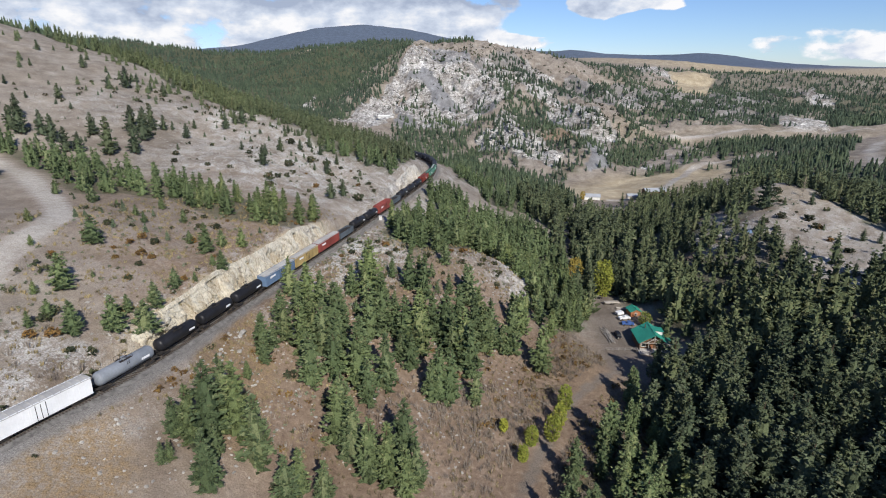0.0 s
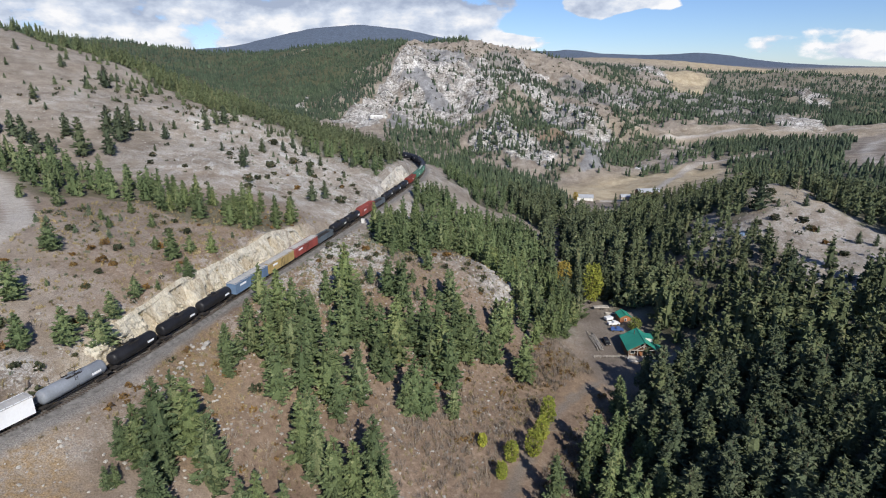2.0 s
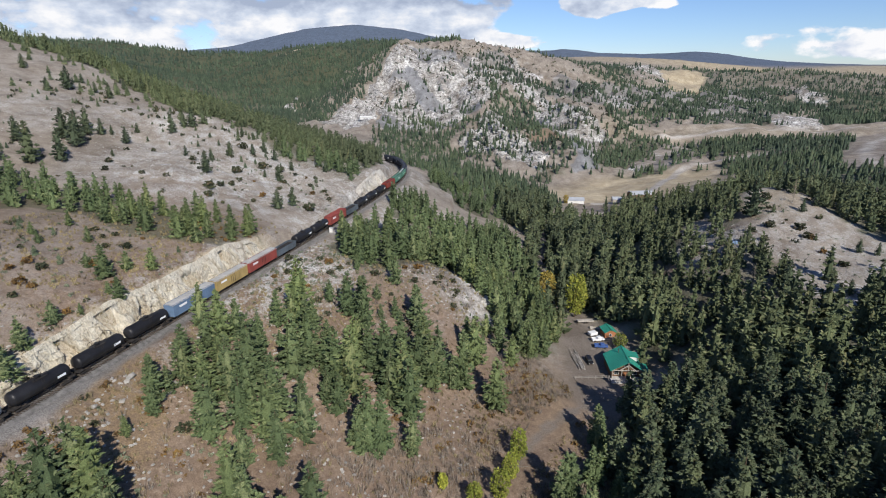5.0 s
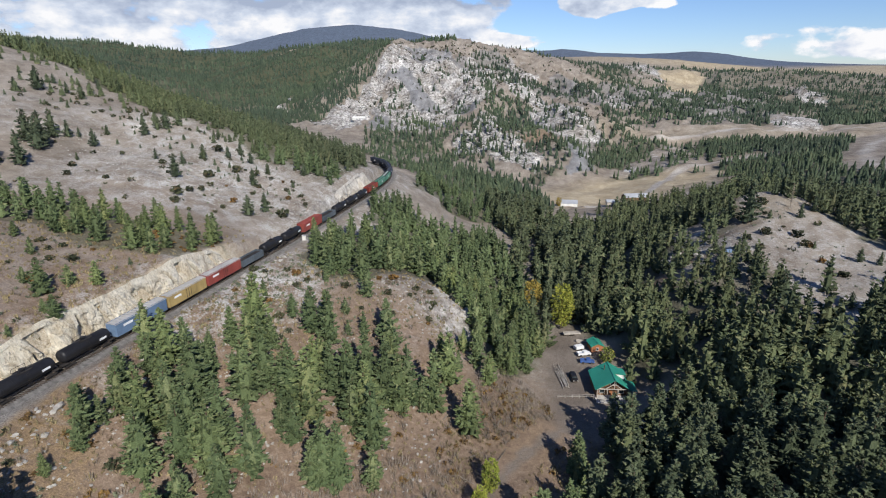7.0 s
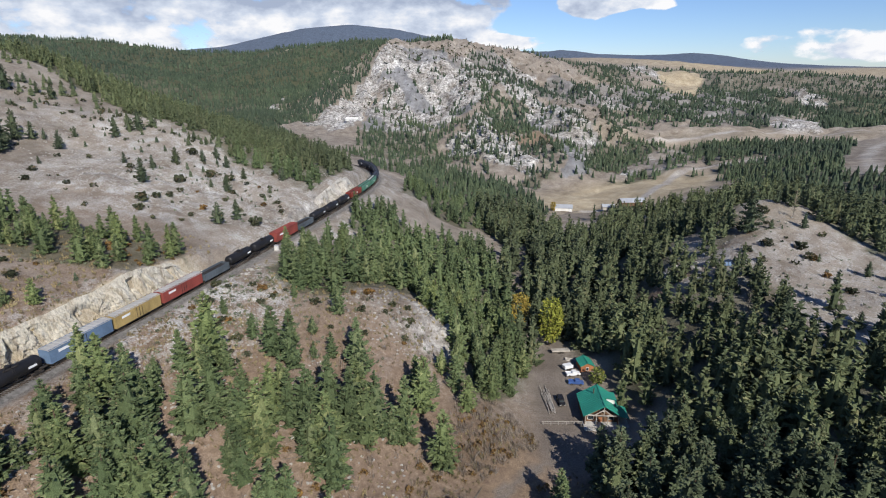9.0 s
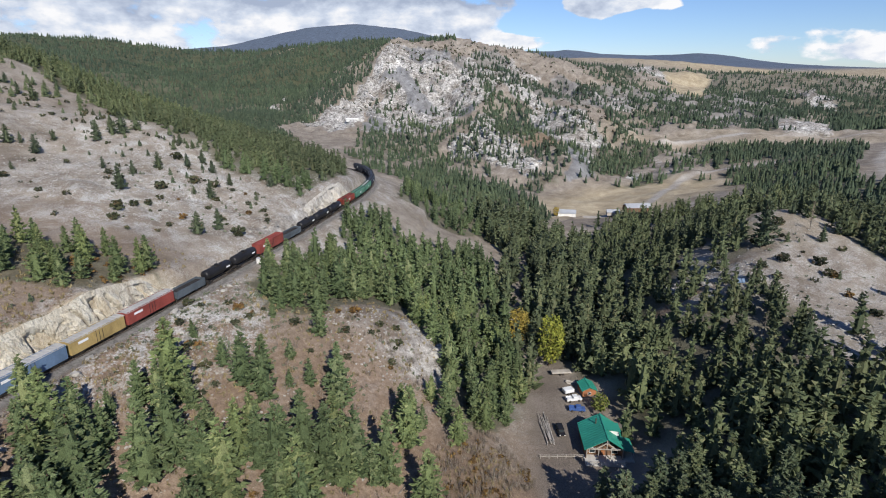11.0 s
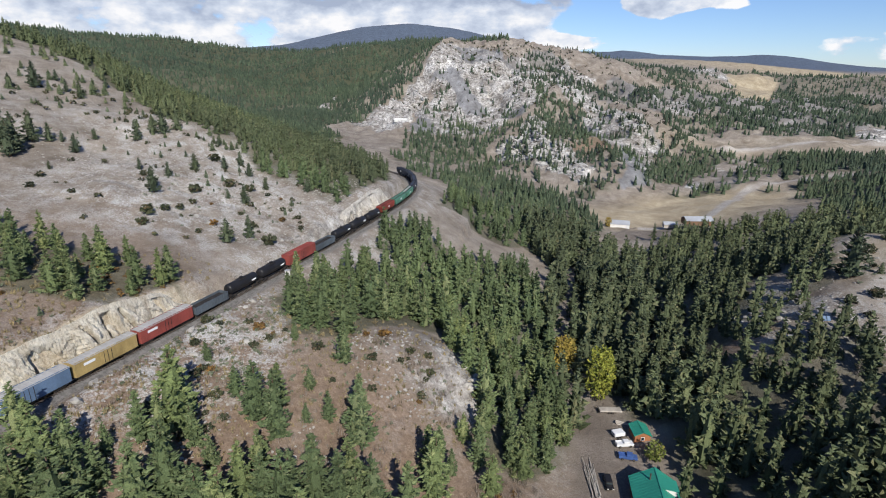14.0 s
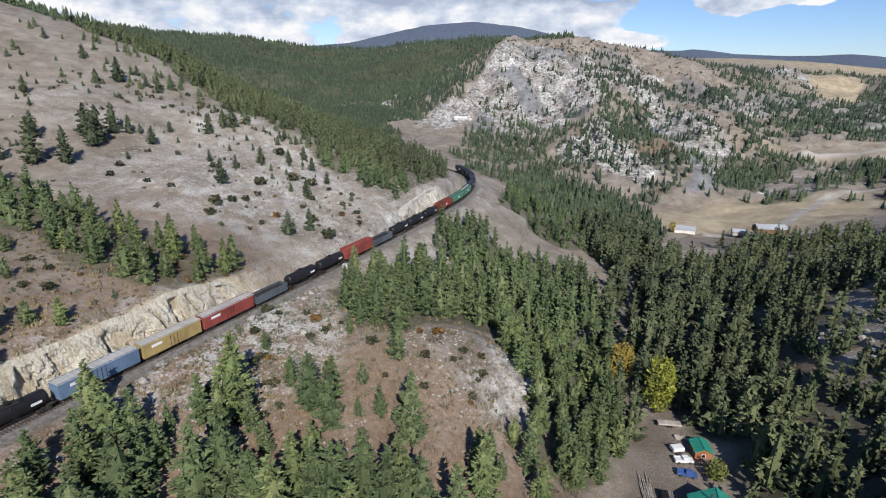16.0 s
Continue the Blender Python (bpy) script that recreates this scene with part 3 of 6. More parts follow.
    masks = {
        "rock": np.where(y > 560, bare_rock(x, y), np.clip(rockiness(x, y) * (0.16 + 0.42 * step01(0.3, 0.9, slope)), 0, 1)),
        "cut": step01(4.2, 5.5, side) * (1 - step01(13, 17, d)) * step01(0.5, 1.0, slope) * (step01(105, 125, y) * (1 - step01(205, 218, y))),
        "scree": np.clip(0.06 + ellipse(x, y, -66, 280, 62, 42, 20) * 0.95 + ellipse(x, y, -28, 190, 14, 30, -15) + ellipse(x, y, -86, 96, 14, 12) + inside(x, y, BARE_HILL, 8) * 0.55 + ellipse(x, y, 126, 240, 14, 22) + ellipse(x, y, -140, 315, 70, 24, 20) * 0.6 + (d < 13) * 0.4 + fbm(x, y, 40, 3, 77) * 0.5, 0, 1),
        "rust": np.clip(ellipse(x, y, 113, 235, 8, 5) + ellipse(x, y, 0, 140, 70, 60) + ellipse(x, y, -85, 190, 50, 50) * 0.5 + inside(x, y, [(122, 700), (186, 780), (168, 707), (118, 672)], 6), 0, 1),
        "gold": np.clip(inside(x, y, GOLD_FIELD, 20) + ellipse(x, y, 2000, 2500, 900, 350) * 0.8 + inside(x, y, [(600, 2450), (1480, 2450), (1480, 2700), (600, 2700)], 60, 300) * 0.4 + ellipse(x, y, -388, 1700, 64, 30, 0) * 0.9 + ellipse(x, y, 165, 275, 20, 26, -18) * 0.35 + ellipse(x, y, 195, 525, 95, 48, 25) * 0.95 + ellipse(x, y, 450, 790, 240, 40, 0) * 0.35, 0, 1),
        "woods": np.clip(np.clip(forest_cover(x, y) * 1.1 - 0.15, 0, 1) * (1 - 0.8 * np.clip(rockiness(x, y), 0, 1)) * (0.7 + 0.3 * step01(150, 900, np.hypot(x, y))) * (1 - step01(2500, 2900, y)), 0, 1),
        # by distance only: where the haze tint is mixed into the colour
        "hazy_far_rock": step01(2700, 3100, y),
        "hazy_scree": np.clip(inside(x, y, FACE, 16) + inside(x, y, EAST_SCREE, 14) + inside(x, y, CREST_ROCK, 14) + inside(x, y, SPUR_ROCK, 14) + 0.6 * inside(x, y, HIGH_WOODS, 20), 0, 1) * 0.85,
        "track": np.zeros(len(x)),
        "amber": np.clip(ellipse(x, y, -52, 124, 7, 15, 20) + ellipse(x, y, -68, 84, 7, 12) * 0.8 + ellipse(x, y, -47, 119, 6, 10, 20) + ellipse(x, y, -63, 82, 7, 7) + ellipse(x, y, -47, 100, 7, 5) * 0.6 + ellipse(x, y, -64, 118, 4, 5) * 0.5 + ellipse(x, y, 46, 160, 10, 12) * 0.4, 0, 1),
        "pale_road": np.zeros(len(x)),
        "ballast": np.where(side > 0, 1 - step01(3.2, 4.6, d), 1 - step01(3.2 + 1.6 * (1 - step01(110, 150, y)), 4.6 + 1.6 * (1 - step01(110, 150, y)), d)),
    }
    for line, wide in ((DIRT_ROAD, 3.0), (DRIVE, 1.3), (MEADOW_ROAD, 3.4), (RANCH_ROAD, 4.0), (HIGHWAY, 4.0)):
        rd, _, _ = near_line(x, y, line)
        key = "track" if line is DRIVE else "pale_road"
        masks[key] = np.maximum(masks[key], 1 - step01(wide, wide * 1.5, rd))
    masks["track"] = np.maximum(masks["track"], np.maximum(ellipse(x, y, 68, 196, 8, 30), ellipse(x, y, 66, 172, 10, 10)) * 0.85)
    masks["track"] = np.maximum(masks["track"], np.maximum(ellipse(x, y, 160, 462, 34, 14, 30) * 0.7, 0))
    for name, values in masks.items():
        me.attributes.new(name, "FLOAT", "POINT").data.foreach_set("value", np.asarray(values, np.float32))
    return tagged(new("ground", me), "dry brown hillsides with pale rock outcrops and gravel", "ground", kind="structure")


build_ground()


# ---- clouds behind the hills ----
def build_backdrop():
    """A far band of broken cumulus under a blue sky."""
    m = bpy.data.materials.new("clouds")
    m.use_nodes = True
    t = m.node_tree
    t.nodes.remove(t.nodes["Principled BSDF"])
    geo = t.nodes.new("ShaderNodeNewGeometry")
    scale = t.nodes.new("ShaderNodeMapping")
    scale.inputs["Scale"].default_value = (0.0014, 0.0014, 0.0026)
    t.links.new(geo.outputs["Position"], scale.inputs["Vector"])
    shape = node(t, "ShaderNodeTexNoise", Scale=1.0, Detail=8.0, Roughness=0.5, Distortion=0.15)
    inner = node(t, "ShaderNodeTexNoise", Scale=2.2, Detail=6.0, Roughness=0.55)
    for n in (shape, inner):
        t.links.new(scale.outputs[0], n.inputs["Vector"])
    mask = attribute(t, "cover")
    billow = math_node(t, "ADD", math_node(t, "MULTIPLY", shape.outputs["Fac"], 0.65), math_node(t, "MULTIPLY", inner.outputs["Fac"], 0.35))
    body = ramp(t, math_node(t, "ADD", billow, mask), [(0.505, 0.0), (0.55, 1.0)])
    colour = ramp(t, math_node(t, "ADD", inner.outputs["Fac"], attribute(t, "shade")), [(0.32, (0.40, 0.47, 0.62)), (0.46, (0.64, 0.71, 0.84)), (0.60, (0.97, 0.97, 0.99))])
    glow = t.nodes.new("ShaderNodeEmission")
    t.links.new(colour, glow.inputs[0])
    clear = t.nodes.new("ShaderNodeBsdfTransparent")
    both = t.nodes.new("ShaderNodeMixShader")
    t.links.new(body, both.inputs[0])
    t.links.new(clear.outputs[0], both.inputs[1])
    t.links.new(glow.outputs[0], both.inputs[2])
    t.links.new(both.outputs[0], t.nodes["Material Output"].inputs[0])
    az = np.radians(np.linspace(-60, 60, 121))
    up = np.linspace(-100, 1500, 41)
    a, z = np.meshgrid(az, up)
    pts = np.stack([np.sin(a) * 4750, np.cos(a) * 4750, z], -1).reshape(-1, 3)
    idx = np.arange(a.size).reshape(a.shape)
    quads = np.stack([idx[:-1, :-1], idx[:-1, 1:], idx[1:, 1:], idx[1:, :-1]], -1).reshape(-1, 4)
    me = tri_mesh("backdrop", pts, quads, m, True)
    deg, zz = np.degrees(a).ravel(), z.ravel()
    west = 1 - step01(5, 11, deg)
    tower = ellipse(deg, zz, 14.8, 580, 2.9, 115)
    wisp = ellipse(deg, zz, 19.5, 560, 2.2, 45)
    low_bank = ellipse(deg, zz, 34, 270, 7.0, 125)
    low_row = ellipse(deg, zz, 7.5, 300, 4.2, 60)
    cover = -0.20 + 0.31 * west + 0.36 * tower + 0.20 * wisp + 0.215 * low_bank + 0.26 * low_row
    shade = 0.04 - 0.26 * step01(420, 720, zz) * (0.3 + 0.7 * west) - 0.02 * low_bank - 0.04 * tower + 0.05 * low_row - 0.05 * west
    for name, values in (("cover", cover), ("shade", shade)):
        me.attributes.new(name, "FLOAT", "POINT").data.foreach_set("value", values.astype(np.float32))
    return tagged(new("backdrop", me), "broken white and grey cumulus clouds in a blue sky", "sky", kind="structure")


build_backdrop()


# ---- trees ----
def crown_arrays(rng, h, r, branches, tufts, size, base=0.06, blunt=0.6, ragged=0.16):
    """A full conifer crown: limbs that carry many small tufts of needles round a dark core."""
    verts, tris = [], []

    def tuft(c, way, s):
        side = np.cross(way, (0.3, 0.2, 1.0))
        side /= np.linalg.norm(side)
        other = np.cross(way, side)
        b, turn = len(verts), rng.uniform(0, 6.28)
        for q in range(3):
            w = turn + 2.094 * q + rng.normal(0, 0.3)
            verts.append(c - way * s * 0.35 + (side * math.cos(w) + other * math.sin(w)) * s * rng.uniform(0.40, 0.66))
        verts.append(c + way * s * rng.uniform(0.7, 1.15))
        tris.extend([(b, b + 1, b + 3), (b + 1, b + 2, b + 3), (b + 2, b, b + 3), (b, b + 2, b + 1)])

    angle = rng.uniform(0, 6.28)
    for k in range(branches):
        f = (k + rng.uniform(0, 1)) / branches
        angle += 2.4 + rng.normal(0, 0.3)
        reach = r * (1 - f) ** blunt * min(1, 0.55 + 2.4 * f) * (1 + rng.normal(0, ragged)) + 0.05 * r
        z0 = h * (base + (0.97 - base) * f)
        rise = rng.uniform(-0.30, 0.05) + 0.55 * f
        for _ in range(max(3, int(round(tufts * (0.25 + 0.75 * reach / r))))):
            u = rng.uniform(0.15, 1.0) ** 0.6
            a = angle + rng.normal(0, 0.20 + 0.12 * (1 - u))
            c = np.array([math.cos(a) * reach * u, math.sin(a) * reach * u, z0 + rise * reach * u + rng.normal(0, 0.32 * size)])
            way = np.array([math.cos(a), math.sin(a), rng.uniform(-0.15, 0.75)]) + rng.normal(0, 0.25, 3)
            tuft(c, way / np.linalg.norm(way), size * rng.uniform(0.65, 1.25) * (1 - 0.35 * f))
    for _ in range(4):
        tuft(np.array([rng.normal(0, 0.04), rng.normal(0, 0.04), 0.093 * h / 10 * rng.uniform(9.6, 10.4)]) * (h / 10), np.array([0.05, 0.03, 1.0]), size * 0.75)
    b = len(verts)
    for f, w in ((base + 0.02, 0.42), (0.45, 0.36), (0.8, 0.16)):
        for q in range(6):
            verts.append(np.array([math.cos(q * 1.047) * r * w, math.sin(q * 1.047) * r * w, h * f]))
    for k in range(2):
        for q in range(6):
            i, j = b + 6 * k + q, b + 6 * k + (q + 1) % 6
            tris.extend([(i, j, j + 6), (i, j + 6, i + 6)])
    return np.array(verts), np.array(tris)


def spire_arrays(rng, h, r, tiers, n=6):
    """A far conifer: ragged overlapping skirts of branches."""
    verts, tris = [], []
    for k in range(tiers):
        f = k / tiers
        b = len(verts)
        reach = r * (1 - f) ** (0.8 if n < 8 else 0.66)
        low, top = h * (0.03 + 0.9 * f), h * min(1.0, 0.03 + 0.9 * f + 1.5 / tiers)
        turn = rng.uniform(0, 6)
        for q in range(n):
            a = turn + 6.283 * q / n + rng.normal(0, 0.15)
            w = reach * (rng.uniform(0.65, 1.2) if n < 8 else rng.uniform(0.95, 1.3) if q % 2 else rng.uniform(0.4, 0.62))
            lift = 0.0 if n < 8 or q % 2 else 0.22 / tiers
            verts.append((math.cos(a) * w, math.sin(a) * w, low + (lift + rng.normal(0, 0.05 if n < 8 else 0.022)) * h))
        verts.append((rng.normal(0, 0.01) * h, rng.normal(0, 0.01) * h, top))
        tris += [(b + q, b + (q + 1) % n, b + n) for q in range(n)]
    return np.array(verts), np.array(tris)


def leafy_arrays(rng, h, r, clumps, size):
    """A loose crown of leaf clumps for broadleaf trees and brush."""
    verts, tris = [], []
    for _ in range(clumps):
        f = rng.uniform(0.12, 1.0)
        ring = r * math.sin(min(1.0, f * 1.15) * 2.6) ** 0.6 * math.sqrt(rng.uniform(0.1, 1))
        a = rng.uniform(0, 6.28)
        c = np.array([math.cos(a) * ring, math.sin(a) * ring, h * f])
        axes = rng.normal(0, 1, (6, 3))
        axes /= np.linalg.norm(axes, axis=1, keepdims=True)
        b = len(verts)
        verts += [c + v * size * rng.uniform(0.5, 1.2) for v in axes]
        tris += [(b, b + 1, b + 2), (b + 2, b + 1, b + 3), (b + 3, b + 4, b), (b + 4, b + 5, b + 2), (b + 1, b + 5, b + 3), (b, b + 4, b + 5)]
    return np.array(verts), np.array(tris)


def trunk_arrays(rng, h, r, sides=6, limbs=0):
    verts, tris = [], []
    rings = 5
    lean = rng.normal(0, 0.012, 2) * h
    for k in range(rings):
        f = k / (rings - 1)
        rad = r * (1 - 0.85 * f) * (1.35 if k == 0 else 1)
        for q in range(sides):
            w = 6.283 * q / sides
            verts.append((lean[0] * f + math.cos(w) * rad, lean[1] * f + math.sin(w) * rad, h * 0.93 * f - 0.5 * (k == 0)))
    for k in range(rings - 1):
        for q in range(sides):
            a, b = k * sides + q, k * sides + (q + 1) % sides
            tris += [(a, b, b + sides), (a, b + sides, a + sides)]
    for _ in range(limbs):
        f, a = rng.uniform(0.2, 0.8), rng.uniform(0, 6.28)
        c = np.array([lean[0] * f, lean[1] * f, h * f])
        tip = c + np.array([math.cos(a), math.sin(a), 0.8]) * h * 0.28 * (1.1 - f)
        b = len(verts)
        for q in range(3):
            verts.append(c + np.array([math.cos(q * 2.1), math.sin(q * 2.1), 0]) * r * 0.4)
        verts.append(tip)
        tris += [(b, b + 1, b + 3), (b + 1, b + 2, b + 3), (b + 2, b, b + 3)]
    return np.array(verts), np.array(tris)


def tree_kind(name, crown, trunk, mat, label, category="tree"):
    """A prototype tree: an Empty at its base with trunk and crown."""
    root = new(name)
    root.empty_display_size = 0.5
    for part_name, (v, f), m in (("trunk", trunk, M_BARK), ("crown", crown, mat)):
        ob = new(part_name, tri_mesh(part_name, v, f, m))
        ob.parent = root
    return tagged(root, label, category)


RNG = np.random.default_rng(7)


def make_pines():
    return [tree_kind("pine_tree", crown_arrays(RNG, 10.0, RNG.uniform(1.75, 2.25), 46, 15, 0.48, 0.04, 0.80, 0.13), trunk_arrays(RNG, 10.0, 0.2), M_PINE, "tall green pine tree on the dry slope") for _ in range(6)]


def make_firs():
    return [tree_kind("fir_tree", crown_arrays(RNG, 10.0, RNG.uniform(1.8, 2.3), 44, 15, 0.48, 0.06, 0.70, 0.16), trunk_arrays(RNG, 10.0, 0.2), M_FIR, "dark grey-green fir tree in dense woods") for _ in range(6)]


def scatter(x0, x1, y0, y1, spacing, seed):
    """Jittered places, kept by the forest cover."""
    rng = np.random.default_rng(seed)
    gx, gy = np.meshgrid(np.arange(x0, x1, spacing), np.arange(y0, y1, spacing))
    x = gx.ravel() + rng.uniform(-0.85, 0.85, gx.size) * spacing
    y = gy.ravel() + rng.uniform(-0.85, 0.85, gx.size) * spacing
    keep = rng.uniform(0, 1, x.size) < forest_cover(x, y)
    return x[keep], y[keep], rng


def place(root, x, y, z, s, turn, wide=1.0):
    ob = copy_thing(root, pose(x, y, z - 0.1, 0, 0, turn))
    ob.scale = (s * wide, s * wide, s)
    return ob


def joined(name, kinds, x, y, z, s, turn, mat, label, category):
    """Many trees as one object of stuff."""
    vs, fs, base = [], [], 0
    for k, (v, f) in enumerate(kinds):
        sel = np.arange(len(x)) % len(kinds) == k
        if not sel.any():
            continue
        c, sn, sc = np.cos(turn[sel])[:, None], np.sin(turn[sel])[:, None], s[sel][:, None]
        px = (v[None, :, 0] * c - v[None, :, 1] * sn) * sc + x[sel][:, None]
        py = (v[None, :, 0] * sn + v[None, :, 1] * c) * sc + y[sel][:, None]
        pz = v[None, :, 2] * sc + z[sel][:, None]
        vs.append(np.stack([px, py, pz], -1).reshape(-1, 3))
        n = int(sel.sum())
        fs.append((f[None] + (np.arange(n) * len(v))[:, None, None]).reshape(-1, 3) + base)
        base += n * len(v)
    return tagged(new(name, tri_mesh(name, np.concatenate(vs), np.concatenate(fs), mat)), label, category, kind="stuff")


# trees that stand apart: (east, north, height)
WEST_TREES = [(-95, 145, 8.5), (-90, 123, 9.5), (-132, 187, 5.0), (-118, 184, 6.5), (-96, 186, 4.5), (-84, 175, 5.0), (-93, 168, 4.0), (-98, 173, 4.0), (-109, 182, 2.0), (-76, 160, 4.5), (-70, 157, 9.5), (-68, 164, 5.5), (-63, 167, 6.5), (-63, 150, 6.5), (-66, 151, 3.5), (-70, 136, 6.0), (-67, 141, 3.0), (-71, 127, 7.0), (-75, 116, 9.0), (-81, 111, 8.5), (-88, 114, 4.5), (-70, 120, 9.0), (-75, 122, 5.0), (-87, 130, 2.0), (-94, 119, 3.5), (-89, 109, 4.0), (-106, 137, 3.0), (-116, 151, 4.0)]
SLOPE_PINES = [(-53, 94, 9.5), (-50, 94, 14.0), (-47, 96, 19.0), (-46, 101, 17.0), (-43, 100, 18.0), (-38, 96, 17.5), (-45, 93, 9.0), (-44, 86, 14.5), (-52, 89, 5.0), (-31, 90, 12.0), (-29, 93, 12.0), (-24, 93, 11.0), (-53, 88, 5.0), (-45, 126, 12.0), (-33, 123, 15.0), (-42, 134, 11.5)]
CLUSTER_PINES = [(-47, 130, 8.0), (-44, 130, 7.0), (-44, 123, 7.0), (-46, 116, 5.0), (-44, 139, 10.5), (-45, 153, 12.0), (-39, 149, 15.0), (-36, 152, 11.5), (-30, 141, 18.0), (-28, 160, 11.0), (-23, 164, 18.5), (-15, 160, 7.0), (-37, 132, 15.5), (-35, 137, 12.0), (-28, 133, 16.0), (-22, 133, 17.5), (-28, 128, 13.5), (-25, 119, 11.0), (-19, 123, 13.0), (-30, 146, 13.0), (-21, 147, 17.5), (-18, 151, 19.0), (-14, 151, 12.0), (-7, 147, 19.0)]
GROVE_PINES = [(-11, 172, 14.0), (-6, 170, 16.5), (-17, 176, 7.0), (-4, 185, 5.5), (2, 179, 7.5), (8, 183, 11.5), (-7, 155, 15.5), (-3, 155, 15.5), (1, 154, 18.5), (6, 149, 19.0), (2, 132, 17.0), (3, 149, 15.5), (8, 145, 18.0), (10, 158, 19.0), (13, 158, 17.0), (9, 134, 10.5), (22, 162, 19.0), (19, 161, 11.0), (31, 157, 16.5), (26, 182, 9.0), (38, 178, 11.0), (31, 191, 8.0), (35, 185, 11.5), (-12, 142, 10.0), (-9, 140, 11.5)]
CREEK_PINES = [(-24, 109, 17.0), (-20, 105, 17.0), (-16, 101, 17.0), (-12, 101, 17.0), (-9, 109, 17.0), (-6, 103, 12.5), (-8, 99, 14.0), (-15, 130, 17.0), (-1, 132, 17.0), (-3, 131, 12.5), (-22, 128, 17.0), (-32, 134, 17.0), (-11, 148, 17.0)]
SPUR_PINES = [(-8, 177, 11.0), (-2, 176, 5.0), (9, 177, 15.5), (-19, 162, 10.0), (-24, 160, 12.0), (-32, 156, 6.5), (-30, 150, 10.5), (-26, 154, 5.0), (-7, 163, 9.0), (5, 159, 19.0), (11, 162, 19.0), (1, 158, 14.0), (-12, 199, 6.0), (-27, 184, 5.5), (1, 197, 11.0), (24, 178, 11.5), (29, 179, 7.5), (26, 172, 17.0), (-41, 145, 11.0), (-37, 142, 11.0), (15, 162, 17.0)]
HILL_TREES = [(-183, 336, 12.5), (-189, 328, 6.5), (-247, 427, 7.0), (-186, 354, 5.5), (-173, 343, 6.5), (-164, 340, 9.0), (-169, 357, 7.0), (-172, 371, 6.5), (-168, 384, 8.5), (-163, 326, 2.5), (-153, 375, 6.5), (-118, 309, 9.5), (-116, 318, 8.0), (-113, 321, 10.5), (-109, 326, 9.5), (-132, 302, 5.0), (-142, 289, 8.0), (-139, 292, 5.0), (-130, 287, 8.0), (-144, 274, 15.0), (-146, 285, 13.0), (-142, 269, 14.0)]
WEST_FIRS = [(-184, 247, 14.5), (-177, 250, 11.5), (-190, 250, 11.0), (-161, 240, 11.0), (-156, 241, 9.0), (-162, 262, 10.5), (-145, 244, 17.0), (-137, 250, 14.0), (-195, 262, 12.0), (-170, 246, 12.0), (-248, 362, 6.5), (-216, 352, 8.0), (-208, 288, 4.0), (-195, 293, 8.0), (-201, 266, 4.0), (-184, 284, 4.0), (-287, 412, 5.0), (-205, 245, 12.0), (-226, 300, 5.0), (-232, 330, 4.5)]
KNOLL_TREES = [(-151, 276, 13.5), (-85, 264, 10.0), (-89, 281, 6.0), (-85, 294, 7.5), (-101, 282, 5.0), (-126, 267, 3.5), (-58, 278, 8.0), (-64, 277, 4.0), (-66, 302, 6.0), (-77, 303, 6.0), (-74, 312, 6.5), (-46, 253, 8.5), (-50, 245, 8.5), (-41, 301, 6.5), (-43, 287, 3.5), (-56, 294, 5.5), (-90, 322, 4.0), (-88, 322, 4.5)]
EAST_HILL_TREES = [(148, 250, 17.0), (156, 249, 4.0), (167, 247, 6.0), (169, 269, 6.5), (176, 253, 7.0), (158, 213, 3.5), (169, 215, 5.5), (173, 211, 5.0), (131, 194, 12.5), (147, 187, 5.5), (134, 218, 6.0), (127, 217, 6.0), (127, 232, 6.5), (160, 226, 3.0)]
EAST_HILL_BUSHES = [(148, 237, 3.5), (159, 235, 3.5), (158, 228, 3.0), (140, 235, 3.0), (160, 263, 4.0), (157, 206, 2.0), (141, 227, 2.5)]
HILL_BUSHES = [(-76, 276, 4.0), (-78, 248, 4.0), (-76, 241, 3.0), (-68, 288, 4.0), (-39, 253, 4.0), (-83, 307, 4.0), (-76, 255, 3.0), (-124, 260, 2.5), (-121, 251, 2.5), (-95, 275, 2.5), (-106, 251, 2.0), (-73, 259, 2.5), (-145, 323, 2.0), (-60, 246, 2.0), (-60, 288, 3.5)]


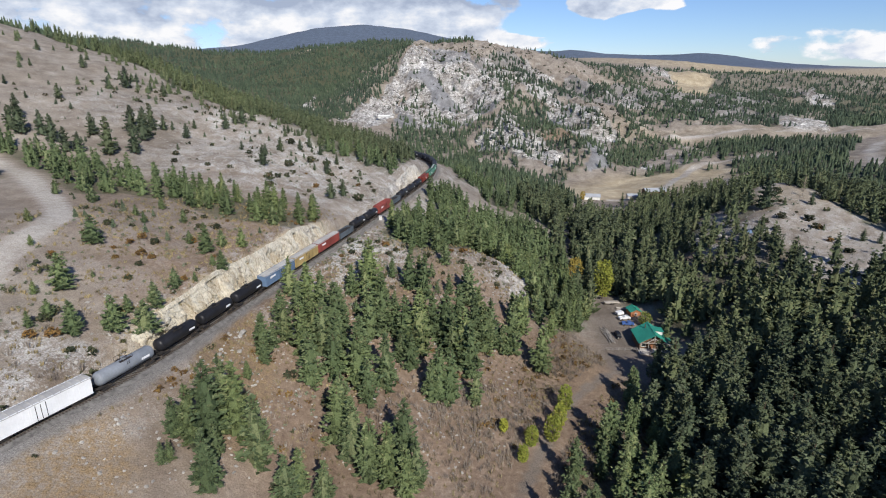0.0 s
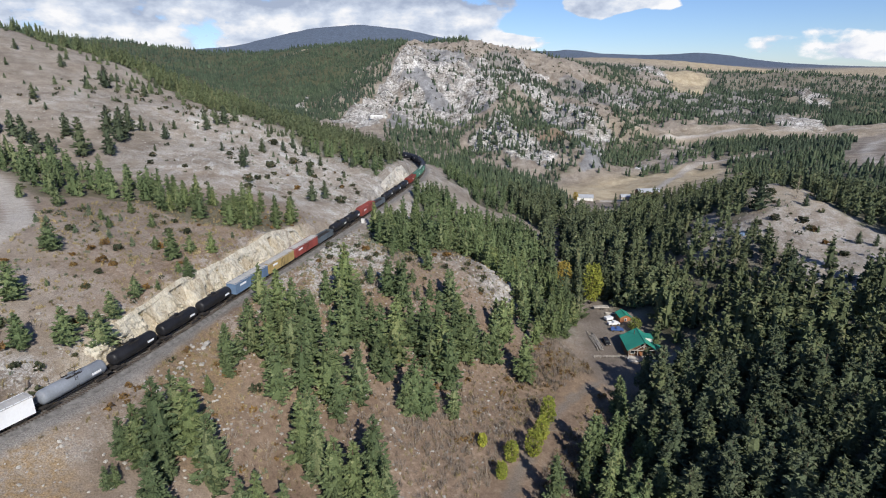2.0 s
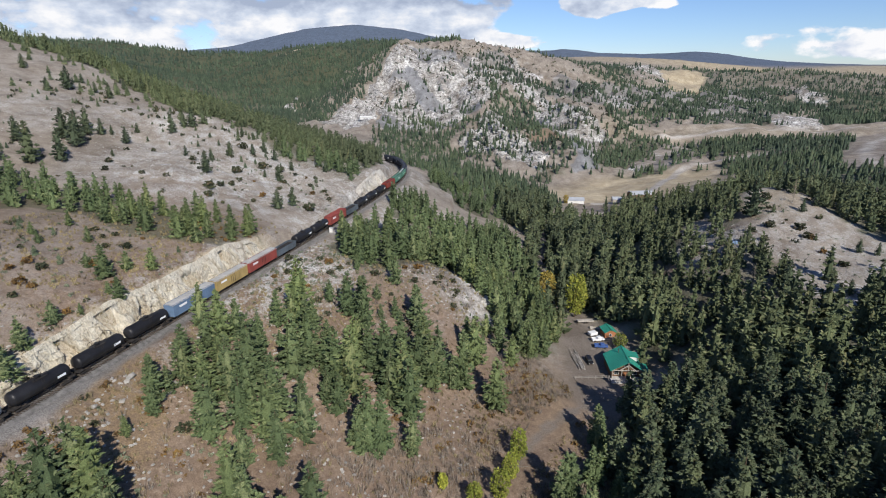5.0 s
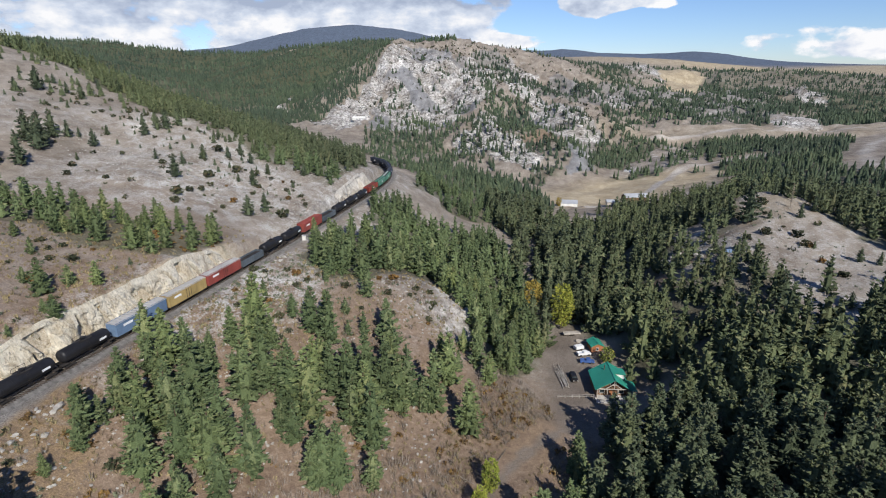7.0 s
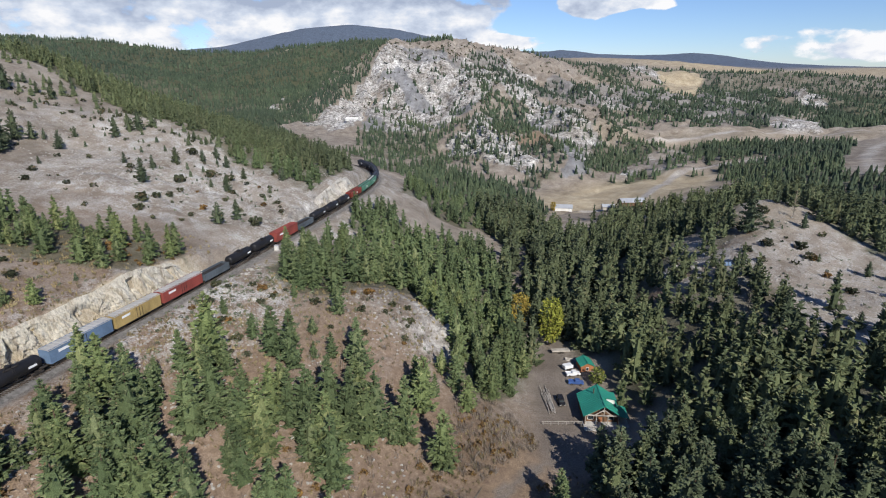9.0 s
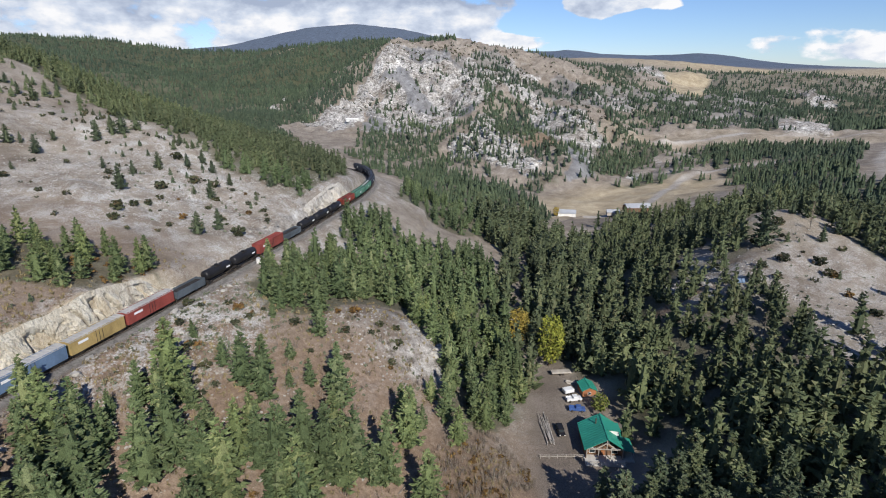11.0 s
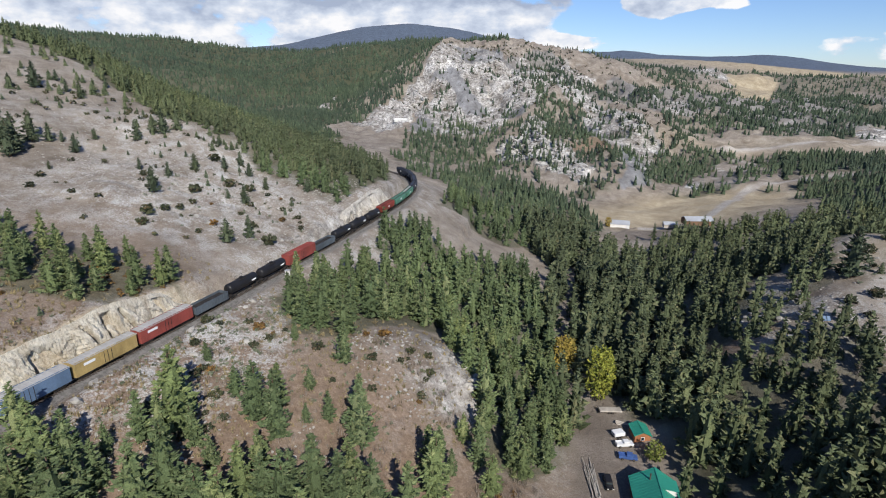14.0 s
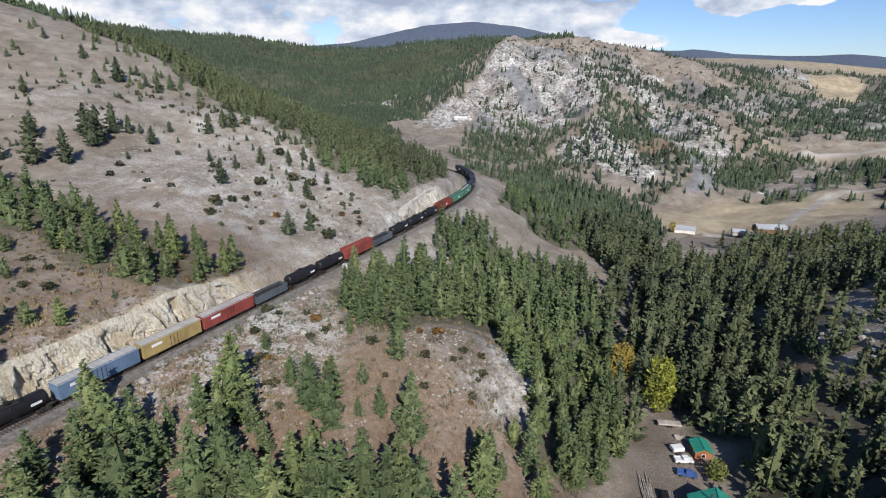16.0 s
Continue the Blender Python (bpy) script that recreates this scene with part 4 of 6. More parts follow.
def build_forest():
    pines, firs = make_pines(), make_firs()
    x, y, rng = scatter(-290, 250, 70, 430, 5.3, 101)
    stand = np.array(SLOPE_PINES + CLUSTER_PINES + GROVE_PINES + SPUR_PINES + CREEK_PINES + WEST_TREES)
    clear = np.min(np.hypot(x[:, None] - stand[None, :, 0], y[:, None] - stand[None, :, 1]), axis=1) > 3.0
    x, y = x[clear], y[clear]
    z = height(x, y)
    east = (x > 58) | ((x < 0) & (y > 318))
    h = np.where(x > 58, rng.triangular(10, 15.5, 20, x.size), rng.triangular(7.5, 12, 16, x.size))
    h = np.where((x < -40) | ((x < 58) & (y > 300)), np.clip(h * 0.8, 6, 11), np.where((x > 100) & (y > 190), h * 0.72, h))
    turn = rng.uniform(0, 360, x.size)
    reach = np.hypot(x - 25, y - 60)
    order = np.argsort(reach)
    single = {False: 0, True: 0}
    rest = []
    for i in order:
        e = bool(east[i])
        if single[e] < 230:
            single[e] += 1
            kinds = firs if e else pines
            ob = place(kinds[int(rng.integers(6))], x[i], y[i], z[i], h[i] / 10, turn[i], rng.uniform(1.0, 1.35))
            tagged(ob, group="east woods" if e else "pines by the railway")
        else:
            rest.append(i)
    rest = np.array(rest)
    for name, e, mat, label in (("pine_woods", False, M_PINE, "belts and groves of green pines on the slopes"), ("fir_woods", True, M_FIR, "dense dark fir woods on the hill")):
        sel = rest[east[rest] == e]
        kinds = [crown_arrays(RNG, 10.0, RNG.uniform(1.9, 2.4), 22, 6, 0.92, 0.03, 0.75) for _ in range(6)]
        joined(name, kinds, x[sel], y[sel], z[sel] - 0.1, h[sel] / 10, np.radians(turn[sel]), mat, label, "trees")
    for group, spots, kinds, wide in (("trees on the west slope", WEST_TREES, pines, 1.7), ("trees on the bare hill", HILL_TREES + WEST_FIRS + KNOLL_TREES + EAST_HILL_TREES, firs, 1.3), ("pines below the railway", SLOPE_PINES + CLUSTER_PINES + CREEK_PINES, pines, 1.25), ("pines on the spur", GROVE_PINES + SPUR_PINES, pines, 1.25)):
        for k, (tx, ty, th) in enumerate(spots):
            ob = place(kinds[k % 6], tx, ty, float(height(np.array([tx]), np.array([ty]))[0]), th / 10.0, 77 * k, wide * rng.uniform(0.9, 1.15))
            tagged(ob, group=group)
    for root in pines + firs:
        for o in (*root.children, root):
            bpy.data.objects.remove(o)
    # distance
    parts = []
    for x0, x1, y0, y1, gap, seed in ((-600, 900, 430, 830, 5.4, 102), (250, 900, 100, 430, 5.8, 103), (-260, 720, 830, 1180, 6.0, 106), (-1100, 1500, 830, 1450, 8.5, 104), (-1900, 2200, 1450, 2300, 13, 105)):
        fx, fy, r2 = scatter(x0, x1, y0, y1, gap, seed)
        parts.append((fx, fy, r2.uniform(5.5, 10.5, fx.size) * (1 + 0.3 * (gap > 10))))
    fx, fy, fh = (np.concatenate(v) for v in zip(*parts))
    keep = np.abs(fx - 15) < fy * 0.95 + 60
    fx, fy, fh = fx[keep], fy[keep], fh[keep]
    fz = height(fx, fy)
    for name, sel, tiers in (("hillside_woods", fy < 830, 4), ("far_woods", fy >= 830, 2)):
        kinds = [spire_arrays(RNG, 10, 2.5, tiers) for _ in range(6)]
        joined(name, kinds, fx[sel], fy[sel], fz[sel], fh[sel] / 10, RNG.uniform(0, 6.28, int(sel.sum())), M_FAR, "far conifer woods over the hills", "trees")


build_forest()


# ---- brush, shrubs and stones ----
def spots(rng, ovals):
    """Random places in ovals of (x, y, rx, ry, count)."""
    out = []
    for cx, cy, rx, ry, n in ovals:
        a, q = rng.uniform(0, 6.28, n), np.sqrt(rng.uniform(0, 1, n))
        out.append(np.stack([cx + np.cos(a) * q * rx, cy + np.sin(a) * q * ry], -1))
    p = np.concatenate(out)
    d, side, _ = near_line(p[:, 0], p[:, 1], RAIL_LINE)
    rd, _, _ = near_line(p[:, 0], p[:, 1], DIRT_ROAD)
    yd, _, _ = near_line(p[:, 0], p[:, 1], DRIVE)
    return p[(d > 6) & (rd > 4) & (yd > 5)]


def build_brush():
    rng = np.random.default_rng(21)
    # shrubs and young junipers on the open slopes, the nearest as things
    bushes = []
    for mat, label, name in ((M_BUSH, "low grey-green juniper bush on the dry slope", "juniper_bush"), (M_RUST, "rust-coloured autumn bush on the dry slope", "autumn_bush")):
        for _ in range(2):
            v, f = leafy_arrays(rng, 1.0, 0.75, 46, 0.26)
            bushes.append((name, tri_mesh(name, v, f, mat), label))
    p = spots(rng, [(-80, 140, 24, 50, 40), (-60, 275, 34, 26, 20), (-25, 185, 14, 28, 30), (10, 200, 18, 14, 16), (-35, 105, 22, 18, 14), (150, 230, 18, 34, 8)])
    z = height(p[:, 0], p[:, 1])
    for k, ((x, y), h) in enumerate(zip(p, z)):
        name, me, label = bushes[int(rng.choice([0, 0, 0, 1, 1, 2, 3]))]
        ob = new(name, me)
        s = rng.uniform(0.7, 1.9)
        ob.matrix_basis = pose(x, y, h - 0.15, 0, 0, rng.uniform(0, 360)) @ Matrix.Diagonal((s * 1.2, s * 1.2, s, 1))
        tagged(ob, label, "bush", "bushes on the open slopes")
    for k, (x, y, h) in enumerate(HILL_BUSHES + EAST_HILL_BUSHES):
        name, me, label = bushes[k % 2]
        ob = new(name, me)
        ob.matrix_basis = pose(x, y, float(height(np.array([x]), np.array([y]))[0]) - 0.2, 0, 0, 70 * k) @ Matrix.Diagonal((h * 0.85, h * 0.85, h * 0.8, 1))
        tagged(ob, "broad dark juniper bush on the bare hill", "bush", "junipers on the bare hill")
    kinds = [leafy_arrays(rng, 1.0, 0.8, 12, 0.42) for _ in range(4)]
    small = [spire_arrays(rng, 1.0, 0.34, 5, 10) for _ in range(4)]

    def stuff(name, shapes, ovals, lo, hi, mat, label, sink=0.1, bands=False):
        q = spots(rng, ovals)
        if bands:
            q = q[bare_rock(q[:, 0], q[:, 1]) + rng.normal(0, 0.05, len(q)) > 0.5]
        s = lo + (hi - lo) * rng.uniform(0, 1, len(q)) ** (2 if bands else 1)
        joined(name, shapes, q[:, 0], q[:, 1], height(q[:, 0], q[:, 1]) - sink * s, s, rng.uniform(0, 6.28, len(q)), mat, label, "brush")

    stuff("hillside_brush", kinds, [(-130, 280, 110, 60, 70), (-170, 180, 70, 60, 50), (-165, 335, 40, 22, 40), (160, 235, 30, 40, 8), (-90, 120, 40, 50, 50)], 0.6, 1.9, M_BUSH, "scattered dark brush over the bare slopes")
    stuff("young_junipers", small, [(-140, 318, 50, 26, 34), (-60, 290, 30, 26, 16), (-90, 175, 40, 20, 18), (150, 235, 26, 40, 4), (-85, 310, 30, 16, 16), (-190, 270, 40, 50, 16)], 1.2, 3.2, M_FIR, "young dark junipers dotted over the bare hill", 0.02)
    stuff("hill_junipers", small, [(-165, 352, 34, 16, 26), (-230, 380, 60, 14, 26), (-100, 322, 26, 8, 14), (-215, 330, 30, 30, 10), (118, 228, 16, 30, 16)], 2.6, 6.0, M_FIR, "dark junipers and firs along the hilltop", 0.02)
    stuff("sagebrush", kinds, [(-28, 185, 12, 36, 260), (0, 195, 30, 22, 160), (-85, 150, 34, 50, 200), (-60, 270, 34, 24, 60), (-40, 112, 16, 14, 60), (150, 230, 22, 40, 80)], 0.35, 0.85, M_SAGE, "pale grey-green sagebrush on stony ground")
    stuff("rusty_brush", kinds, [(20, 140, 34, 26, 70), (-62, 112, 8, 10, 24), (-42, 108, 14, 10, 12), (-40, 120, 10, 10, 10), (46, 165, 12, 16, 60), (-60, 128, 8, 8, 20), (-52, 202, 22, 8, 50)], 0.4, 1.3, M_RUST, "rust and ochre dry brush")
    # tall grass and stones
    tuft = []
    for _ in range(4):
        v, t = [], []
        for j in range(7):
            a, r = rng.uniform(0, 6.28), rng.uniform(0, 0.5)
            b = len(v)
            x, y = math.cos(a) * r, math.sin(a) * r
            v += [(x - 0.12, y, 0), (x + 0.12, y + 0.1, 0), (x + rng.normal(0, 0.25), y + rng.normal(0, 0.25), rng.uniform(0.5, 1))]
            t.append((b, b + 1, b + 2))
        tuft.append((np.array(v), np.array(t)))
    twigs = []
    for _ in range(4):
        v, t = [], []
        for j in range(16):
            a, r = rng.uniform(0, 6.28), rng.uniform(0, 0.35)
            b = len(v)
            x, y, w = math.cos(a) * r, math.sin(a) * r, rng.uniform(0, 6.28)
            v += [(x - 0.035 * math.cos(w), y - 0.035 * math.sin(w), 0), (x + 0.035 * math.cos(w), y + 0.035 * math.sin(w), 0), (x * 1.9 + rng.normal(0, 0.12), y * 1.9 + rng.normal(0, 0.12), rng.uniform(0.6, 1))]
            t.append((b, b + 1, b + 2))
        twigs.append((np.array(v), np.array(t)))
    stuff("bare_thicket", twigs, [(44, 168, 12, 18, 260), (22, 128, 26, 16, 420), (10, 118, 30, 16, 260), (-5, 150, 40, 30, 260), (-38, 112, 16, 12, 40), (0, 190, 30, 22, 70), (-90, 100, 24, 20, 70), (60, 122, 14, 14, 60)], 1.2, 2.6, M_TWIG, "grey leafless thicket by the creek")
    stuff("dry_grass", tuft, [(-85, 145, 40, 60, 2600), (-10, 140, 60, 45, 2600), (-40, 190, 40, 40, 900), (10, 205, 30, 24, 600), (45, 150, 20, 30, 900)], 0.5, 1.2, M_GRASS, "tufts of dry straw-coloured grass", 0.0)
    stones = []
    for _ in range(5):
        bm = bmesh.new()
        bmesh.ops.create_icosphere(bm, subdivisions=1, radius=0.5)
        v = np.array([x.co[:] for x in bm.verts]) * rng.uniform(0.65, 1.25, (len(bm.verts), 1)) * np.array([1.2, 0.9, 0.6])
        stones.append((v, np.array([[q.index for q in fc.verts] for fc in bm.faces])))
        bm.free()
    stuff("loose_stones", stones, [(-70, 280, 60, 34, 1500), (-28, 185, 14, 34, 700), (-60, 110, 26, 30, 500), (-20, 140, 45, 40, 900), (18, 205, 18, 16, 500), (-140, 300, 80, 40, 700), (150, 230, 24, 40, 400), (-30, 300, 14, 40, 400)], 0.25, 0.95, M_STONE, "loose pale stones over the slopes", 0.0)
    stuff("mountain_crags", stones, [(0, 940, 150, 130, 2600), (60, 1060, 150, 40, 800), (92, 715, 56, 66, 1300), (138, 650, 56, 40, 700), (242, 800, 44, 66, 700), (140, 960, 90, 110, 900), (228, 840, 50, 50, 260), (-90, 960, 40, 90, 260), (260, 1010, 200, 150, 1500), (300, 1180, 190, 90, 900), (470, 1250, 200, 90, 600), (720, 1180, 120, 60, 160), (330, 635, 70, 26, 160), (545, 875, 60, 60, 160), (-110, 880, 50, 120, 900), (80, 700, 60, 110, 1500)], 1.2, 5.0, M_CRAG, "pale jagged crags on the rocky mountain", 0.05, True)
    scrub = [leafy_arrays(rng, 1.0, 0.7, 4, 0.6) for _ in range(5)]
    stuff("mountain_scrub", scrub, [(0, 950, 150, 120, 300), (60, 1060, 150, 45, 160), (105, 705, 66, 70, 160), (160, 960, 100, 110, 200), (300, 1100, 230, 140, 360), (235, 800, 44, 66, 90)], 1.0, 3.4, M_BUSH, "dark scrub on the rocky mountain", 0.05)
    big = spots(rng, [(-43, 150, 3, 22, 16), (-52, 118, 3, 14, 8), (-28, 200, 9, 18, 14), (28, 212, 6, 9, 14), (122, 240, 10, 16, 34), (-60, 270, 30, 20, 16)])
    zb = height(big[:, 0], big[:, 1])
    meshes = [tri_mesh("boulder", v, f, M_STONE) for v, f in stones]
    for (x, y), h in zip(big, zb):
        ob = new("boulder", meshes[int(rng.integers(5))])
        s = rng.uniform(1.2, 2.6)
        ob.matrix_basis = pose(x, y, h + 0.1, rng.uniform(-15, 15), rng.uniform(-15, 15), rng.uniform(0, 360)) @ Matrix.Diagonal((s, s, s, 1))
        tagged(ob, "pale weathered boulder lying on the slope", "boulder", "boulders")
    # broadleaf trees in autumn colour along the creek
    for name, mat, label, places in (("aspen_tree", M_YELLOW, "yellow-green aspen by the creek", [(70.5, 230, 18, 0.85), (35, 139, 8.5, 0.9), (29, 126, 8, 1.0), (23, 123, 6, 1.1), (32, 132, 7, 1.0), (20, 117, 5, 1.0), (16, 126, 4, 1.0), (73, 234, 14, 0.8)]),
                                     ("cottonwood_tree", M_GOLD, "golden cottonwood by the creek", [(61, 243, 14, 0.9), (64, 249, 10, 0.9), (91, 322, 6, 1.0), (120, 470, 7, 1.2)])):
        for x, y, h, wide in places:
            root = tree_kind(name, leafy_arrays(rng, h, h * 0.30 * wide, 620, h * 0.022 + 0.16), trunk_arrays(rng, h, 0.16, 6, 9), mat, label)
            root.location = (x, y, float(height(np.array([x]), np.array([y]))[0]) - 0.1)
            tagged(root, group="autumn trees along the creek")
    # dead wood
    for x, y, h in ((172, 262, 9), (168, 256, 7), (92, 150, 10), (112, 172, 9), (104, 122, 10), (126, 205, 8), (86, 132, 9), (46, 168, 5)):
        v, f = trunk_arrays(rng, h, 0.16, 6, 46)
        ob = new("dead_tree", tri_mesh("dead_tree", v, f, M_TWIG))
        ob.matrix_basis = pose(x, y, float(height(np.array([x]), np.array([y]))[0]), 0, 0, 40 * x)
        tagged(ob, "bare grey dead tree standing among the firs", "tree", "dead trees")
    for k in range(12):
        x, y = rng.uniform(-5, 42), rng.uniform(132, 172)
        v, f = trunk_arrays(rng, rng.uniform(5, 9), 0.14, 6, 3)
        ob = new("fallen_log", tri_mesh("fallen_log", v, f, M_TWIG))
        a = rng.uniform(0, 6.28)
        x2, y2 = x + math.cos(a) * 6, y + math.sin(a) * 6
        z1, z2 = (float(height(np.array([p]), np.array([q]))[0]) for p, q in ((x, y), (x2, y2)))
        ob.matrix_basis = Matrix.Translation((x, y, z1 + 0.2)) @ Vector((x2 - x, y2 - y, z2 - z1)).to_track_quat("Z", "Y").to_matrix().to_4x4()
        tagged(ob, "weathered grey fallen log on the slope", "log", "fallen logs")
    root = tree_kind("garden_tree", leafy_arrays(rng, 5.5, 2.6, 260, 0.42), trunk_arrays(rng, 5, 0.14, 6, 9), M_GARDEN, "light green garden tree beside the house")
    root.location = (80.5, 203, -0.2)


M_GRASS = foliage("dry_grass", (0.26, 0.20, 0.11), (0.36, 0.29, 0.17), (0.42, 0.30, 0.15))
M_SAGE = foliage("sage_leaves", (0.13, 0.15, 0.095), (0.22, 0.24, 0.165), (0.30, 0.30, 0.20))
M_GARDEN = foliage("garden_leaves", (0.09, 0.12, 0.03), (0.17, 0.20, 0.06), (0.28, 0.26, 0.07))
M_CRAG = plain("pale_crag", (0.50, 0.485, 0.46), 0.95, grain=0.8, amount=0.4, relief=0.4)
M_STONE = plain("pale_stone", (0.42, 0.40, 0.365), 0.95, grain=2.0, amount=0.35, relief=0.1)
build_brush()


# ---- rock faces of the railway cut ----
def cliff_material():
    m, t, b = material("cut_rock", 0.95)
    geo = t.nodes.new("ShaderNodeNewGeometry")
    tall = t.nodes.new("ShaderNodeMapping")
    tall.inputs["Scale"].default_value, tall.inputs["Rotation"].default_value = (1, 1, 0.3), (0.25, 0.1, 0)
    t.links.new(geo.outputs["Position"], tall.inputs["Vector"])
    layers = []
    for scale in (0.45, 2.4):
        n = node(t, "ShaderNodeTexNoise", Scale=scale, Detail=6.0, Roughness=0.72)
        t.links.new(tall.outputs[0], n.inputs["Vector"])
        layers.append(n.outputs["Fac"])
    mid_n, fine = layers
    c = ramp(t, mid_n, [(0.28, (0.28, 0.22, 0.15)), (0.40, (0.56, 0.47, 0.32)), (0.52, (0.73, 0.66, 0.51)), (0.70, (0.80, 0.75, 0.62))])
    c = mix(t, attribute(t, "grey"), c, ramp(t, mid_n, [(0.3, (0.40, 0.37, 0.335)), (0.7, (0.70, 0.675, 0.63))]))
    c = mix(t, 1.0, c, ramp(t, fine, [(0.28, 0.45), (0.5, 0.95), (0.7, 1.12)]), "MULTIPLY")
    t.links.new(c, b.inputs["Base Color"])
    bump(t, b, math_node(t, "ADD", fine, mid_n), 1.0, 0.6)
    return m


def build_cliff(y0, y1, grey, label):
    """A fractured face along the west side of the track, from its foot to the turf."""
    keep = (RAIL_LINE[:, 1] > y0) & (RAIL_LINE[:, 1] < y1)
    line = RAIL_LINE[keep]
    fine = np.stack([np.interp(np.arange(0, len(line) - 1, 0.2), np.arange(len(line)), line[:, k]) for k in (0, 1)], -1)
    tan = np.gradient(fine, axis=0)
    tan /= np.linalg.norm(tan, axis=1, keepdims=True)
    left = np.stack([-tan[:, 1], tan[:, 0]], -1)
    n, m = len(fine), 22
    top = fine + left * 9.5
    ztop = height(top[:, 0], top[:, 1])
    s = np.arange(n) * 0.4
    ends = np.minimum(step01(0, 14, s), step01(0, 14, s[-1] - s))
    ztop = RAIL_Z - 0.6 + (ztop - RAIL_Z + 0.6 + 0.5) * (0.25 + 0.75 * ends)
    v = np.linspace(0, 1, m)
    S, V = np.meshgrid(s, v, indexing="ij")
    back = 4.5 + 3.4 * V ** 1.4
    crack = np.abs(fbm(S * 1.0 + V * 3.0, V * 2.0 + 3, 6.5, 3, 51))
    slab = np.floor(fbm(S + V * 3, V * 4, 5.0, 2, 55) * 4) / 4
    push = fbm(S, V * 9, 9.0, 3, 58) * 2.0 + slab * 2.0 - 2.8 * (1 - step01(0.0, 0.13, crack)) + fbm(S, V * 9, 1.5, 3, 57) * 0.5
    push = push * np.sin(np.clip(V * 1.08 + 0.08, 0, 1) * math.pi) ** 0.5 * (0.3 + 0.7 * ends[:, None])
    back = np.maximum(back - push, 3.2)
    P = fine[:, None, :] + left[:, None, :] * back[..., None]
    Z = (RAIL_Z - 0.9) + (ztop[:, None] - RAIL_Z + 0.9) * V ** 0.85 + fbm(S, V * 8, 3.0, 3, 59) * 0.35 * V
    verts = np.concatenate([P, Z[..., None]], -1).reshape(-1, 3)
    idx = np.arange(n * m).reshape(n, m)
    quads = np.stack([idx[:-1, :-1], idx[:-1, 1:], idx[1:, 1:], idx[1:, :-1]], -1).reshape(-1, 4)[:, ::-1]
    me = tri_mesh("rock_face", verts, quads, M_CLIFF, False)
    me.attributes.new("grey", "FLOAT", "POINT").data.foreach_set("value", np.clip(np.full(n * m, grey) + (s / s[-1]).repeat(m) * 0.4 * (grey < 0.3), 0, 1).astype(np.float32))
    return tagged(new("rock_face", me), label, "cliff", kind="structure")


M_CLIFF = cliff_material()
build_cliff(106, 212, 0.1, "blasted cream and ochre rock face beside the railway")
build_cliff(280, 344, 0.8, "pale blasted rock face beside the railway")


# ---- parts ----
def part(name, bm, mat, parent, label=""):
    me = bpy.data.meshes.new(name)
    bm.to_mesh(me)
    bm.free()
    me.materials.append(mat)
    ob = new(name, me)
    ob.parent = parent
    return tagged(ob, label)


def box(bm, x0, x1, y0, y1, z0, z1):
    m = Matrix.Translation(((x0 + x1) / 2, (y0 + y1) / 2, (z0 + z1) / 2)) @ Matrix.Diagonal((x1 - x0, y1 - y0, z1 - z0, 1))
    bmesh.ops.create_cube(bm, size=1, matrix=m)
    return bm


def beam(bm, a, b, w, h=None):
    """A square bar from a to b."""
    a, b = Vector(a), Vector(b)
    turn = (b - a).to_track_quat("X", "Z").to_matrix().to_4x4()
    bmesh.ops.create_cube(bm, size=1, matrix=Matrix.Translation((a + b) / 2) @ turn @ Matrix.Diagonal(((b - a).length, w, h or w, 1)))
    return bm


def rod(bm, a, b, r, seg=12, r2=None):
    a, b = Vector(a), Vector(b)
    turn = (b - a).to_track_quat("Z", "Y").to_matrix().to_4x4()
    bmesh.ops.create_cone(bm, cap_ends=True, segments=seg, radius1=r, radius2=r if r2 is None else r2, depth=(b - a).length, matrix=Matrix.Translation((a + b) / 2) @ turn)
    return bm


def boxes(*rows):
    bm = bmesh.new()
    for row in rows:
        box(bm, *row)
    return bm


def soft_box(x0, x1, y0, y1, z0, z1, bevel):
    bm = box(bmesh.new(), x0, x1, y0, y1, z0, z1)
    bmesh.ops.bevel(bm, geom=bm.edges[:], offset=bevel, segments=2, affect="EDGES", profile=0.5)
    return bm


def slab(points, thick):
    """A flat panel with thickness below the given corners."""
    bm = bmesh.new()
    up = [bm.verts.new(p) for p in points]
    down = [bm.verts.new((p[0], p[1], p[2] - thick)) for p in points]
    bm.faces.new(up)
    bm.faces.new(down[::-1])
    n = len(points)
    for k in range(n):
        bm.faces.new((up[k], down[k], down[(k + 1) % n], up[(k + 1) % n]))
    bmesh.ops.recalc_face_normals(bm, faces=bm.faces[:])
    return bm


# ---- railway ----
M_STEEL = plain("worn_steel", (0.22, 0.18, 0.15), 0.45, 0.6, 4, 0.3)
M_TIE = plain("creosoted_wood", (0.085, 0.07, 0.06), 0.9, grain=5, amount=0.4)
M_UNDER = plain("grimy_iron", (0.045, 0.04, 0.037), 0.8, grain=4, amount=0.4)
M_BLACK = plain("black_tank_paint", (0.022, 0.022, 0.025), 0.42, grain=1.5, amount=0.35)
M_GREYTANK = plain("grey_tank_paint", (0.23, 0.25, 0.28), 0.45, grain=1.5, amount=0.2)
M_CARRED = plain("oxide_red_paint", (0.26, 0.055, 0.04), 0.65, grain=1.5, amount=0.3)
M_BOXRED = plain("boxcar_red_paint", (0.28, 0.068, 0.056), 0.6, grain=1.5, amount=0.25)
M_WHITE = plain("white_car_paint", (0.80, 0.81, 0.82), 0.5, grain=1.2, amount=0.08)
